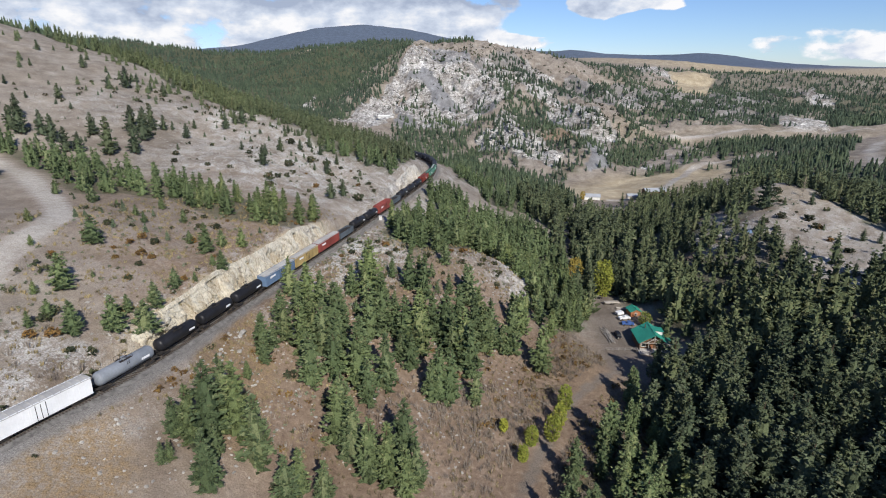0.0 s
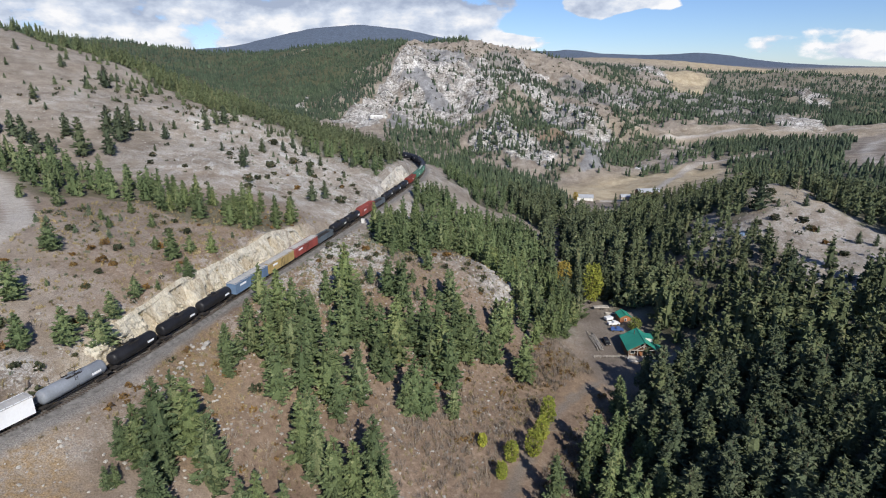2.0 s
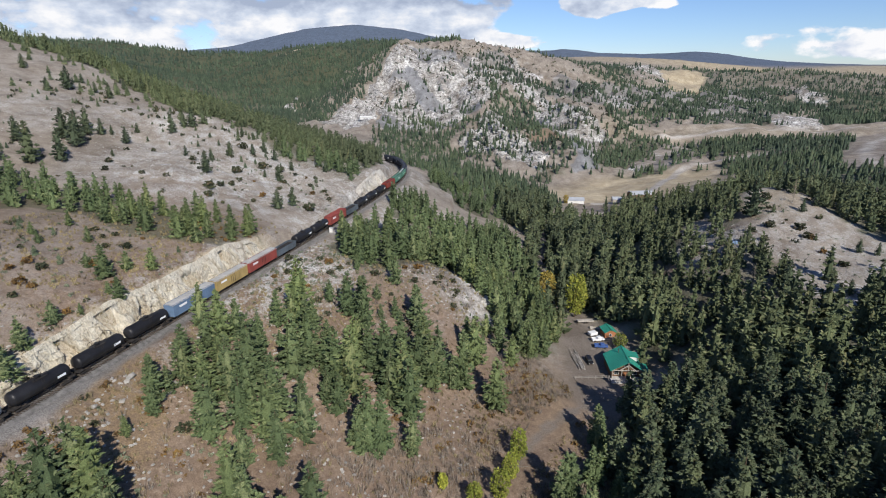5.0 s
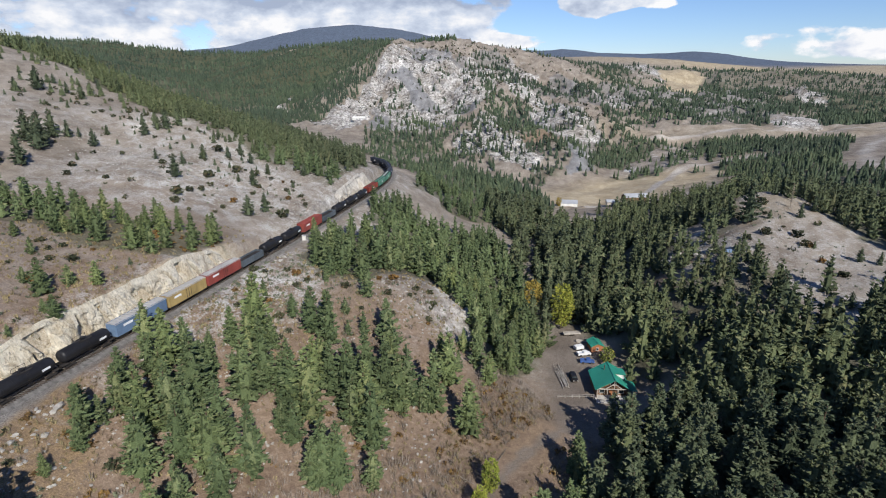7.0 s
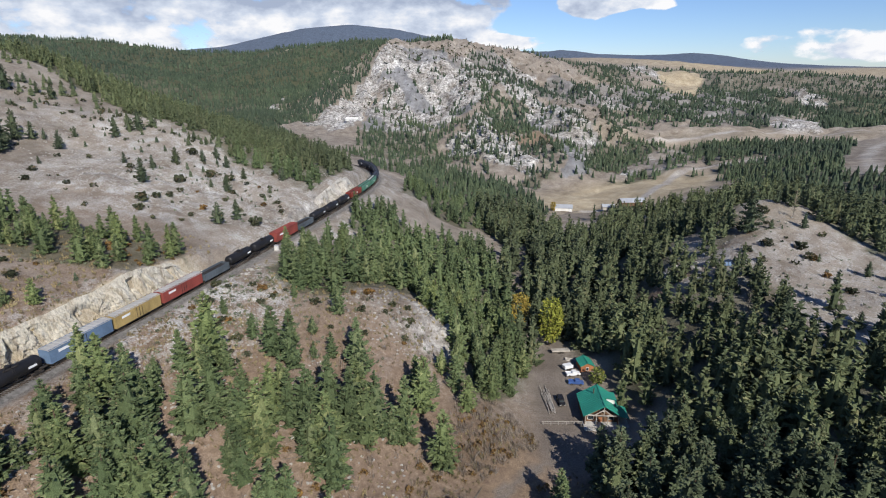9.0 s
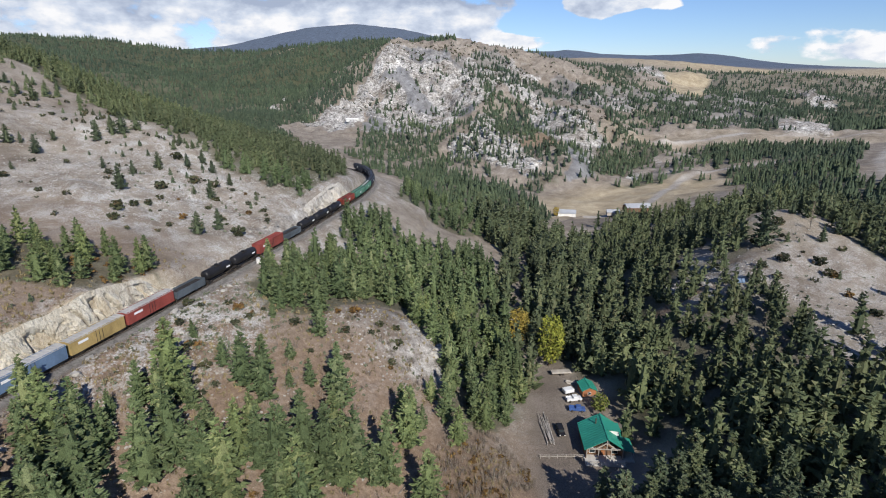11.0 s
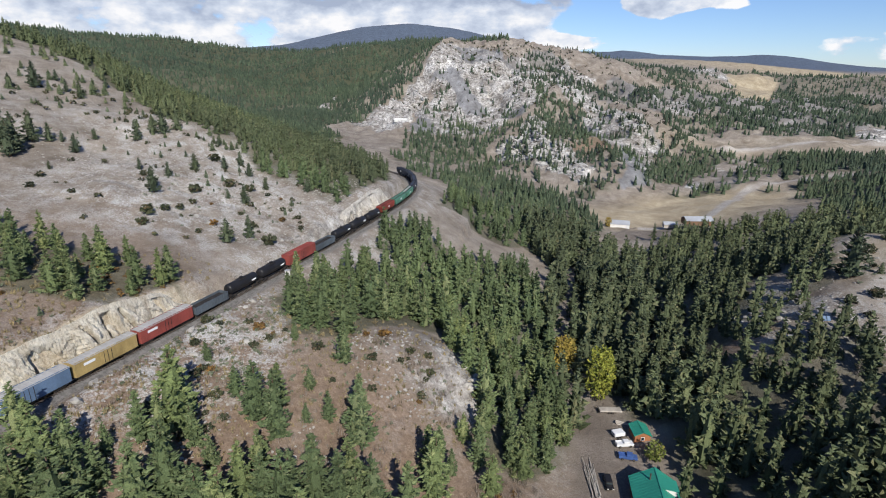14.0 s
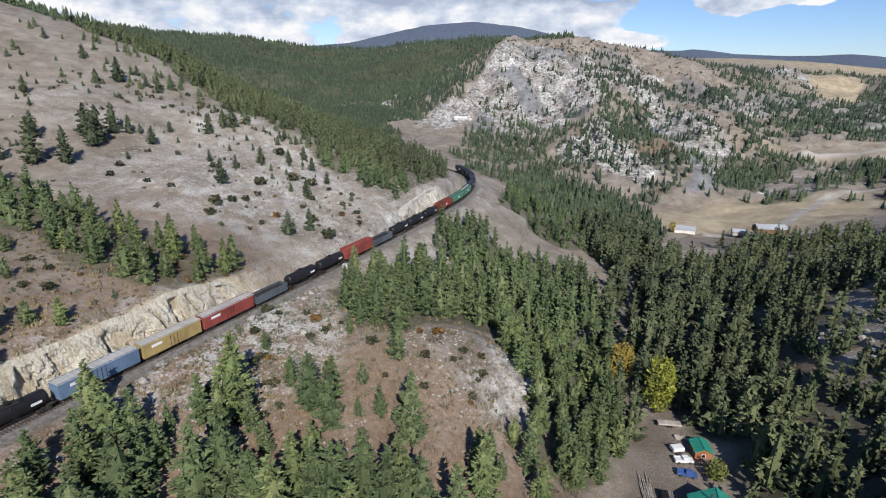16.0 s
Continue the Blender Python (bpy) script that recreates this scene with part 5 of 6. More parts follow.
M_YELLOWCAR = plain("yellow_car_paint", (0.42, 0.31, 0.13), 0.6, grain=1.5, amount=0.25)
M_BLUE = plain("blue_car_paint", (0.13, 0.20, 0.31), 0.6, grain=1.5, amount=0.2)
M_GREEN = plain("green_car_paint", (0.09, 0.22, 0.16), 0.6, grain=1.5, amount=0.25)
M_ROOFSTEEL = plain("galvanised_roof", (0.50, 0.49, 0.47), 0.5, 0.2, 1.5, 0.15)
M_NAVY = plain("dark_hopper_paint", (0.035, 0.042, 0.062), 0.5, grain=1.5, amount=0.3)
M_SLATE = plain("slate_car_paint", (0.10, 0.12, 0.14), 0.6, grain=1.5, amount=0.3)


def rail_point(s):
    x, y = np.interp(s, RAIL_S, RAIL_LINE[:, 0]), np.interp(s, RAIL_S, RAIL_LINE[:, 1])
    return x, y


def build_track():
    root = tagged(new("railway_track"), "single railway track on grey ballast", "railway", kind="structure")
    tan = np.gradient(RAIL_LINE, axis=0)
    tan /= np.linalg.norm(tan, axis=1, keepdims=True)
    left = np.stack([-tan[:, 1], tan[:, 0]], -1)
    for sign in (1, -1):
        bm = bmesh.new()
        rows = []
        for p, l in zip(RAIL_LINE, left):
            c = p + l * 0.75 * sign
            rows.append([bm.verts.new((c[0] + l[0] * w, c[1] + l[1] * w, RAIL_Z + z)) for w, z in ((-0.07, -0.18), (-0.05, 0.0), (0.05, 0.0), (0.07, -0.18))])
        for a, b in zip(rows[:-1], rows[1:]):
            for k in range(3):
                bm.faces.new((a[k], b[k], b[k + 1], a[k + 1]))
        part("rail", bm, M_STEEL, root)
    v, f = [], []
    cube = np.array([(x, y, z) for x in (-0.12, 0.12) for y in (-1.3, 1.3) for z in (-0.2, 0)])
    faces = np.array([(1, 3, 7, 5), (0, 1, 5, 4), (2, 6, 7, 3), (0, 2, 3, 1), (4, 5, 7, 6)])
    for s in np.arange(60, RAIL_S[-1] - 20, 0.62):
        (x, y), (x2, y2) = rail_point(s), rail_point(s + 0.3)
        a = math.atan2(y2 - y, x2 - x)
        q = cube.copy()
        q[:, 0], q[:, 1] = cube[:, 0] * math.cos(a) - cube[:, 1] * math.sin(a) + x, cube[:, 0] * math.sin(a) + cube[:, 1] * math.cos(a) + y
        q[:, 2] += RAIL_Z - 0.16
        f.append(faces + 8 * len(v))
        v.append(q)
    ob = tagged(new("sleepers", tri_mesh("sleepers", np.concatenate(v), np.concatenate(f), M_TIE)), "dark timber sleepers", kind="stuff")
    ob.parent = root
    bm = bmesh.new()
    rows = []
    for p, l in zip(RAIL_LINE, left):
        rows.append([bm.verts.new((p[0] + l[0] * w, p[1] + l[1] * w, RAIL_Z + z)) for w, z in ((-3.0, -0.95), (-1.6, -0.24), (1.6, -0.24), (3.0, -0.95))])
    for a, b in zip(rows[:-1], rows[1:]):
        for k in range(3):
            bm.faces.new((a[k], a[k + 1], b[k + 1], b[k]))
    part("ballast_bed", bm, M_BALLAST, root)


M_BALLAST = plain("ballast_stone", (0.20, 0.19, 0.18), 0.95, grain=6, amount=0.4, relief=0.08)
build_track()


def bogies(root, length):
    for c in (-length * 0.34, length * 0.34):
        bm = bmesh.new()
        for y in (-1.0, 1.0):
            box(bm, c - 1.25, c + 1.25, y - 0.12, y + 0.12, 0.35, 0.75)
        box(bm, c - 0.3, c + 0.3, -1.0, 1.0, 0.4, 0.85)
        bogie = part("bogie", bm, M_UNDER, root)
        for x in (c - 0.88, c + 0.88):
            w = bmesh.new()
            for y in (-0.76, 0.76):
                rod(w, (x, y - 0.06, 0.45), (x, y + 0.06, 0.45), 0.45, 14)
            rod(w, (x, -0.7, 0.45), (x, 0.7, 0.45), 0.09, 8)
            part("wheelset", w, M_STEEL, bogie)
    bm = bmesh.new()
    for s in (-1, 1):
        box(bm, s * length / 2 - 0.45, s * length / 2 + 0.45, -0.14, 0.14, 0.7, 1.0)
    part("coupler", bm, M_UNDER, root)


def tank_car(length, paint, label):
    root = tagged(new("tank_car"), label, "train car", "freight train")
    half, r, z = length / 2 - 0.9, 1.48, 2.75
    bm = bmesh.new()
    rings = [(-half, 0.0), (-half + 0.06, 0.55), (-half + 0.3, 0.88), (-half + 0.7, 1.0), (half - 0.7, 1.0), (half - 0.3, 0.88), (half - 0.06, 0.55), (half, 0.0)]
    prev = None
    for x, f in rings:
        ring = [bm.verts.new((x, math.cos(a) * r * max(f, 0.02), z + math.sin(a) * r * max(f, 0.02))) for a in np.linspace(0, 2 * math.pi, 24, endpoint=False)]
        if prev:
            for k in range(24):
                bm.faces.new((prev[k], ring[k], ring[(k + 1) % 24], prev[(k + 1) % 24])).smooth = True
        prev = ring
    bmesh.ops.recalc_face_normals(bm, faces=bm.faces[:])
    part("tank", bm, paint, root)
    for x in (-half * 0.5, half * 0.5, -half * 0.85, half * 0.85):
        part("tank_band", rod(bmesh.new(), (x - 0.05, 0, z), (x + 0.05, 0, z), r + 0.03, 24), paint, root)
    bm = rod(bmesh.new(), (0, 0, z + r - 0.1), (0, 0, z + r + 0.42), 0.55, 16)
    part("dome", bm, paint, root)
    bm = bmesh.new()
    box(bm, -1.5, 1.5, -0.9, 0.9, z + r - 0.12, z + r - 0.04)
    for x in (-1.5, 1.5):
        for y in (-0.9, 0.9):
            beam(bm, (x, y, z + r - 0.1), (x, y, z + r + 0.75), 0.06)
    for y in (-0.9, 0.9):
        beam(bm, (-1.5, y, z + r + 0.75), (1.5, y, z + r + 0.75), 0.06)
    part("walkway", bm, M_UNDER, root)
    part("underframe", boxes((-length / 2 + 0.4, length / 2 - 0.4, -0.35, 0.35, 0.85, 1.3), (-length / 2 + 0.4, -length / 2 + 1.7, -1.4, 1.4, 1.1, 1.3), (length / 2 - 1.7, length / 2 - 0.4, -1.4, 1.4, 1.1, 1.3)), M_UNDER, root)
    for s in (-1, 1):
        bm = bmesh.new()
        beam(bm, (-0.25, s * 1.5, 1.2), (-0.25, s * 1.3, z + r), 0.05)
        beam(bm, (0.25, s * 1.5, 1.2), (0.25, s * 1.3, z + r), 0.05)
        for k in range(7):
            beam(bm, (-0.25, s * (1.5 - 0.02 * k), 1.4 + 0.4 * k), (0.25, s * (1.5 - 0.02 * k), 1.4 + 0.4 * k), 0.04)
        part("ladder", bm, M_UNDER, root)
        part("marking", boxes((half * 0.45, half * 0.75, s * 1.49 - 0.01, s * 1.49 + 0.01, z - 0.25, z + 0.25)), M_WHITE, root, "white lettering panel")
    bogies(root, length)
    return root


def box_car(length, paint, roof, label, high=4.6):
    root = tagged(new("box_car"), label, "train car", "freight train")
    h = length / 2 - 0.5
    part("body", soft_box(-h, h, -1.5, 1.5, 1.05, high - 0.15, 0.05), paint, root)
    bm = bmesh.new()
    for s in (-1, 1):
        pts = [(-h - 0.1, s * 1.58, high - 0.2), (h + 0.1, s * 1.58, high - 0.2), (h + 0.1, 0, high), (-h - 0.1, 0, high)]
        q = slab(pts, 0.1)
        me = bpy.data.meshes.new("half")
        q.to_mesh(me)
        q.free()
        bm.from_mesh(me)
        bpy.data.meshes.remove(me)
    part("roof", bm, roof, root, "panelled car roof")
    for k, x in enumerate(np.arange(-h + 0.9, h, 1.25)):
        bm = bmesh.new()
        beam(bm, (x, 1.56, high - 0.14), (x, 0, high + 0.05), 0.1)
        beam(bm, (x, -1.56, high - 0.14), (x, 0, high + 0.05), 0.1)
        part("roof_rib", bm, roof, root)
    for s in (-1, 1):
        for x in np.arange(-h + 0.5, h, 1.0):
            if abs(x) > 1.9:
                part("side_post", boxes((x - 0.05, x + 0.05, s * 1.5 - 0.03, s * 1.5 + 0.03, 1.1, high - 0.25)), paint, root)
        door = part("door", boxes((-1.7, 1.7, s * 1.53 - 0.06, s * 1.53 + 0.06, 1.15, high - 0.45)), paint, root)
        for x in (-0.9, 0.0, 0.9):
            part("door_bar", boxes((x - 0.05, x + 0.05, s * 1.6 - 0.04, s * 1.6 + 0.04, 1.2, high - 0.5)), M_UNDER, door)
        part("marking", boxes((-h * 0.75, -h * 0.4, s * 1.585 - 0.01, s * 1.585 + 0.01, 2.9, 3.5)), M_WHITE, root, "pale lettering panel")
    part("underframe", boxes((-h, h, -1.35, 1.35, 0.85, 1.05), (-h, h, -0.3, 0.3, 0.6, 0.9)), M_UNDER, root)
    bogies(root, length)
    return root


def centerbeam_car(length, paint, label):
    root = tagged(new("centerbeam_car"), label, "train car", "freight train")
    h = length / 2 - 0.5
    part("deck", boxes((-h, h, -1.45, 1.45, 1.0, 1.3)), paint, root)
    for s in (-1, 1):
        part("bulkhead", boxes((s * h - 0.22, s * h + 0.22, -1.45, 1.45, 1.3, 4.75)), paint, root)
    part("top_beam", boxes((-h, h, -0.65, 0.65, 4.5, 4.72)), paint, root)
    xs = np.linspace(-h + 0.3, h - 0.3, 14)
    for a, b in zip(xs[:-1], xs[1:]):
        bm = bmesh.new()
        for s in (-0.35, 0.35):
            beam(bm, (a, s, 1.3), (a, s, 4.5), 0.2)
        part("post", bm, paint, root)
        bm = beam(bmesh.new(), (a, 0, 1.4), (b, 0, 4.4), 0.16)
        part("brace", bm, paint, root)
        bm = bmesh.new()
        for s in (-1, 1):
            beam(bm, (a, s * 0.6, 4.55), (a, s * 1.35, 4.3), 0.14)
            beam(bm, (a, s * 1.35, 1.3), (a, s * 0.4, 2.2), 0.12)
        part("riser", bm, paint, root)
    part("sill", boxes((-h, h, -0.3, 0.3, 0.6, 1.0)), M_UNDER, root)
    bogies(root, length)
    return root


def hopper_car(length, paint, roof, label):
    root = tagged(new("hopper_car"), label, "train car", "freight train")
    h = length / 2 - 0.6
    bm = bmesh.new()
    prof = [(-1.0, 1.3), (-1.5, 1.9), (-1.55, 3.9), (-1.2, 4.45), (1.2, 4.45), (1.55, 3.9), (1.5, 1.9), (1.0, 1.3)]
    a = [bm.verts.new((-h + (1.6 if z < 1.8 else 0.4 if z < 3 else 0), y, z)) for y, z in prof]
    b = [bm.verts.new((h - (1.6 if z < 1.8 else 0.4 if z < 3 else 0), y, z)) for y, z in prof]
    bm.faces.new(a)
    bm.faces.new(b[::-1])
    for k in range(8):
        bm.faces.new((a[k], b[k], b[(k + 1) % 8], a[(k + 1) % 8]))
    bmesh.ops.recalc_face_normals(bm, faces=bm.faces[:])
    part("body", bm, paint, root)
    for s in (-1, 1):
        for x in np.arange(-h + 0.8, h, 1.3):
            part("side_rib", boxes((x - 0.07, x + 0.07, s * 1.55 - 0.07, s * 1.55 + 0.07, 1.9, 3.95)), paint, root)
        part("marking", boxes((-0.4, 1.4, s * 1.575 - 0.01, s * 1.575 + 0.01, 2.6, 3.4)), M_WHITE, root, "white emblem panel")
    part("hatch_trough", boxes((-h + 0.5, h - 0.5, -0.35, 0.35, 4.45, 4.62)), roof, root)
    part("roof_walk", boxes((-h, h, 0.8, 1.15, 4.5, 4.56), (-h, h, -1.15, -0.8, 4.5, 4.56)), M_UNDER, root)
    for x in (-h * 0.5, 0.0, h * 0.5):
        bm = rod(bmesh.new(), (x, 0, 1.4), (x, 0, 0.55), 1.0, 4, 0.45)
        part("chute", bm, paint, root)
    part("underframe", boxes((-length / 2 + 0.4, length / 2 - 0.4, -0.3, 0.3, 0.85, 1.2)), M_UNDER, root)
    bogies(root, length)
    return root


def gondola_car(length, paint, label, posts=True):
    root = tagged(new("gondola_car"), label, "train car", "freight train")
    h = length / 2 - 0.5
    part("floor", boxes((-h, h, -1.4, 1.4, 1.0, 1.2)), M_UNDER, root)
    for s in (-1, 1):
        part("side_wall", boxes((-h, h, s * 1.48 - 0.06, s * 1.48 + 0.06, 1.0, 3.1)), paint, root)
        part("end_wall", boxes((s * h - 0.06, s * h + 0.06, -1.42, 1.42, 1.2, 3.1)), paint, root)
        for x in np.arange(-h + 0.6, h, 1.2):
            part("side_rib", boxes((x - 0.07, x + 0.07, s * 1.58 - 0.06, s * 1.58 + 0.06, 1.0, 3.05)), paint, root)
    part("load", soft_box(-h + 0.4, h - 0.4, -1.3, 1.3, 1.25, 2.7, 0.3), M_UNDER, root, "dark bulk load")
    bogies(root, length)
    return root


def build_train():
    first = float(np.interp(44, RAIL_LINE[:, 1], RAIL_S))
    black = "black rail tank car coupled in the train"
    row = [("gondola", 15.5, M_SLATE), ("centerbeam", 22.5, M_CARRED), ("box", 20.0, M_WHITE, M_ROOFSTEEL, "white boxcar with a pale roof", 4.7), ("tank", 15.5, M_GREYTANK),
           ("tank", 14.2, M_BLACK), ("tank", 14.2, M_BLACK), ("tank", 14.2, M_BLACK), ("box", 17.5, M_BLUE, M_ROOFSTEEL, "faded blue boxcar with graffiti", 4.4), ("box", 16.0, M_YELLOWCAR, M_ROOFSTEEL, "yellow boxcar with a pale ribbed roof", 4.4),
           ("box", 17.0, M_BOXRED, M_ROOFSTEEL, "red boxcar with a pale ribbed roof", 4.4), ("gondola", 13.0, M_SLATE), ("tank", 14.0, M_BLACK), ("tank", 14.0, M_BLACK), ("box", 16.5, M_BOXRED, M_BOXRED, "red boxcar with a faded red roof", 4.5),
           ("gondola", 13.5, M_SLATE), ("tank", 13.8, M_BLACK), ("tank", 13.8, M_BLACK), ("tank", 13.8, M_BLACK), ("hopper", 16.0, M_CARRED, M_CARRED, "dark red covered hopper car"), ("hopper", 16.0, M_GREEN, M_GREEN, "green covered hopper car"), ("hopper", 16.0, M_GREEN, M_ROOFSTEEL, "green covered hopper car with a pale roof"),
           ("hopper", 15.5, M_NAVY, M_NAVY, "dark navy hopper car on the curve"), ("hopper", 15.5, M_NAVY, M_NAVY, "dark navy hopper car on the curve"), ("hopper", 15.5, M_NAVY, M_NAVY, "dark navy hopper car on the curve"), ("hopper", 15.5, M_NAVY, M_NAVY, "dark navy hopper car on the curve")]
    lengths = [r[1] for r in row]
    s = float(np.interp(139.4, RAIL_LINE[:, 1], RAIL_S)) - sum(lengths[:6])
    made = {}
    for kind, length, paint, *more in row:
        mid_s = s + length / 2
        s += length
        (x0, y0), (x1, y1) = rail_point(mid_s - length * 0.34), rail_point(mid_s + length * 0.34)
        m = pose((x0 + x1) / 2, (y0 + y1) / 2, RAIL_Z + 0.01, 0, 0, math.degrees(math.atan2(y1 - y0, x1 - x0)))
        key = (kind, length, paint.name, *(q.name if hasattr(q, "name") else q for q in more))
        if key in made:
            copy_thing(made[key], m)
            continue
        if kind == "tank":
            car = tank_car(length, paint, black if paint is M_BLACK else "grey rail tank car coupled in the train")
        elif kind == "box":
            car = box_car(length, paint, more[0], more[1], more[2])
        elif kind == "centerbeam":
            car = centerbeam_car(length, paint, "empty red centerbeam lumber car with open trusses")
        elif kind == "hopper":
            car = hopper_car(length, paint, more[0], more[1])
        else:
            car = gondola_car(length, paint, "slate grey gondola car with a dark load")
        car.matrix_basis = m
        made[key] = car


build_train()


# ---- the house and its yard ----
M_ROOFGREEN = plain("green_metal_roof", (0.035, 0.27, 0.20), 0.45, 0.0, 1.0, 0.12)
M_LOG = plain("brown_log_wall", (0.20, 0.12, 0.075), 0.8, grain=4, amount=0.35)
M_PALEWOOD = plain("weathered_boards", (0.46, 0.42, 0.37), 0.9, grain=4, amount=0.25)
M_TRIM = plain("white_trim", (0.75, 0.74, 0.71), 0.6, grain=3, amount=0.1)
M_GLASS, _t, _b = material("window_glass", 0.08)
_b.inputs["Base Color"].default_value = (0.03, 0.04, 0.045, 1)
M_DECKSTONE = plain("pale_concrete", (0.52, 0.50, 0.47), 0.9, grain=3, amount=0.2)
M_CARBLACK = plain("black_car_paint", (0.02, 0.02, 0.022), 0.25, 0.0, 2, 0.2)
M_CARBLUE = plain("blue_truck_paint", (0.06, 0.12, 0.32), 0.3, 0.0, 2, 0.2)
M_CARWHITE = plain("white_vehicle_paint", (0.75, 0.76, 0.77), 0.35, 0.0, 2, 0.1)
M_RUBBER = plain("tyre_rubber", (0.02, 0.02, 0.02), 0.9)
M_ORANGEWOOD = plain("orange_cedar_wall", (0.40, 0.17, 0.08), 0.8, grain=4, amount=0.3)
M_GREYROOF = plain("grey_metal_roof", (0.48, 0.50, 0.53), 0.5, 0.2, 1.5, 0.12)


def ground_z(x, y):
    return float(height(np.array([float(x)]), np.array([float(y)]))[0])


def gable_roof(root, mat, x0, x1, y0, y1, ridge_x, eave, ridge, over=0.6, name="roof"):
    """Two pitched sheets with standing seams, the ridge running along y."""
    for xe in (x0 - over, x1 + over):
        pts = [(xe, y0 - over, eave), (xe, y1 + over, eave), (ridge_x, y1 + over, ridge), (ridge_x, y0 - over, ridge)]
        sheet = part(name, slab(pts, 0.16), mat, root)
        for y in np.arange(y0 - over + 0.6, y1 + over, 0.9):
            part("seam", beam(bmesh.new(), (xe, y, eave + 0.03), (ridge_x, y, ridge + 0.03), 0.05, 0.06), mat, sheet)
    part("ridge_cap", beam(bmesh.new(), (ridge_x, y0 - over, ridge + 0.04), (ridge_x, y1 + over, ridge + 0.04), 0.35, 0.08), mat, root)


def gable_end(root, mat, x0, x1, y, ridge_x, eave, ridge, thick=0.25, base=0.0, name="gable"):
    bm = bmesh.new()
    ring = [(x0, base), (x1, base), (x1, eave), (ridge_x, ridge), (x0, eave)]
    a = [bm.verts.new((x, y, z)) for x, z in ring]
    b = [bm.verts.new((x, y + thick, z)) for x, z in ring]
    bm.faces.new(a)
    bm.faces.new(b[::-1])
    for k in range(5):
        bm.faces.new((a[k], b[k], b[(k + 1) % 5], a[(k + 1) % 5]))
    bmesh.ops.recalc_face_normals(bm, faces=bm.faces[:])
    return part(name, bm, mat, root)


def window(root, x0, x1, y, z0, z1):
    w = part("window", boxes((x0, x1, y - 0.03, y + 0.03, z0, z1)), M_GLASS, root, "dark glass window")
    part("frame", boxes((x0 - 0.1, x1 + 0.1, y - 0.06, y + 0.02, z1, z1 + 0.1), (x0 - 0.1, x1 + 0.1, y - 0.06, y + 0.02, z0 - 0.1, z0), (x0 - 0.1, x0, y - 0.06, y + 0.02, z0, z1), (x1, x1 + 0.1, y - 0.06, y + 0.02, z0, z1)), M_TRIM, w)


def build_house():
    root = tagged(new("house"), "log house with a green metal gable roof and front porch", "house")
    x0, x1, y0, y1, rx, eave, ridge = 0.0, 9.6, 0.0, 10.4, 5.2, 3.5, 6.8
    part("wall", boxes((x0, x0 + 0.25, y0, y1, 0, eave)), M_LOG, root)
    part("wall", boxes((x1 - 0.25, x1, y0, y1, 0, eave)), M_LOG, root)
    gable_end(root, M_LOG, x0 + 0.25, x1 - 0.25, y0 + 1.6, rx, eave - 0.2, ridge - 0.3)
    gable_end(root, M_LOG, x0 + 0.25, x1 - 0.25, y1 - 0.3, rx, eave - 0.2, ridge - 0.3)
    gable_roof(root, M_ROOFGREEN, x0, x1, y0, y1, rx, eave, ridge)
    # open porch truss
    for a, b in (((x0 + 0.2, 0, eave), (rx, 0, ridge - 0.25)), ((x1 - 0.2, 0, eave), (rx, 0, ridge - 0.25)), ((x0, 0, eave - 0.1), (x1, 0, eave - 0.1)), ((rx, 0, eave), (rx, 0, ridge - 0.3)), ((2.6, 0, eave), (rx, 0, 5.3)), ((7.6, 0, eave), (rx, 0, 5.3))):
        part("porch_beam", beam(bmesh.new(), a, b, 0.22), M_PALEWOOD, root)
    for x in (0.2, 3.2, 6.4, 9.4):
        part("porch_post", rod(bmesh.new(), (x, 0, 0.3), (x, 0, eave - 0.1), 0.13, 8), M_PALEWOOD, root)
    part("deck", boxes((-0.3, 9.9, -2.6, 1.6, 0.15, 0.45)), M_DECKSTONE, root, "pale front deck")
    for x in np.arange(-0.2, 9.9, 0.66):
        part("baluster", boxes((x - 0.04, x + 0.04, -2.55, -2.47, 0.45, 1.35)), M_PALEWOOD, root)
    part("handrail", boxes((-0.3, 9.9, -2.6, -2.42, 1.35, 1.45)), M_PALEWOOD, root)
    window(root, 1.2, 2.6, 1.58, 1.2, 2.6)
    window(root, 6.8, 8.4, 1.58, 1.2, 2.6)
    window(root, 4.4, 6.0, 1.58, 3.9, 5.1)
    part("door", boxes((4.1, 5.1, 1.5, 1.6, 0.45, 2.5)), M_ORANGEWOOD, root)
    # dormer on the east slope
    dormer = part("dormer", boxes((6.0, 9.0, 4.2, 7.4, 4.2, 6.0)), M_TRIM, root, "white boarded dormer")
    part("dormer_roof", slab([(5.2, 3.9, 6.78), (9.4, 3.9, 6.12), (9.4, 7.7, 6.12), (5.2, 7.7, 6.78)], 0.15), M_ROOFGREEN, dormer)
    part("dormer_window", boxes((9.0, 9.04, 5.0, 6.6, 4.6, 5.6)), M_GLASS, dormer)
    # lean-to porch on the east side
    part("side_roof", slab([(9.4, 0.2, 3.4), (12.4, 0.2, 2.6), (12.4, 6.0, 2.6), (9.4, 6.0, 3.4)], 0.14), M_ROOFGREEN, root)
    for y in (0.5, 3.0, 5.7):
        part("side_post", rod(bmesh.new(), (12.1, y, 0), (12.1, y, 2.5), 0.1, 8), M_PALEWOOD, root)
    part("side_deck", boxes((9.9, 12.4, -0.5, 6.2, 0.1, 0.4)), M_DECKSTONE, root)
    part("chimney", rod(bmesh.new(), (3.6, 7.5, 5.0), (3.6, 7.5, 7.5), 0.16, 10), M_STEEL, root)
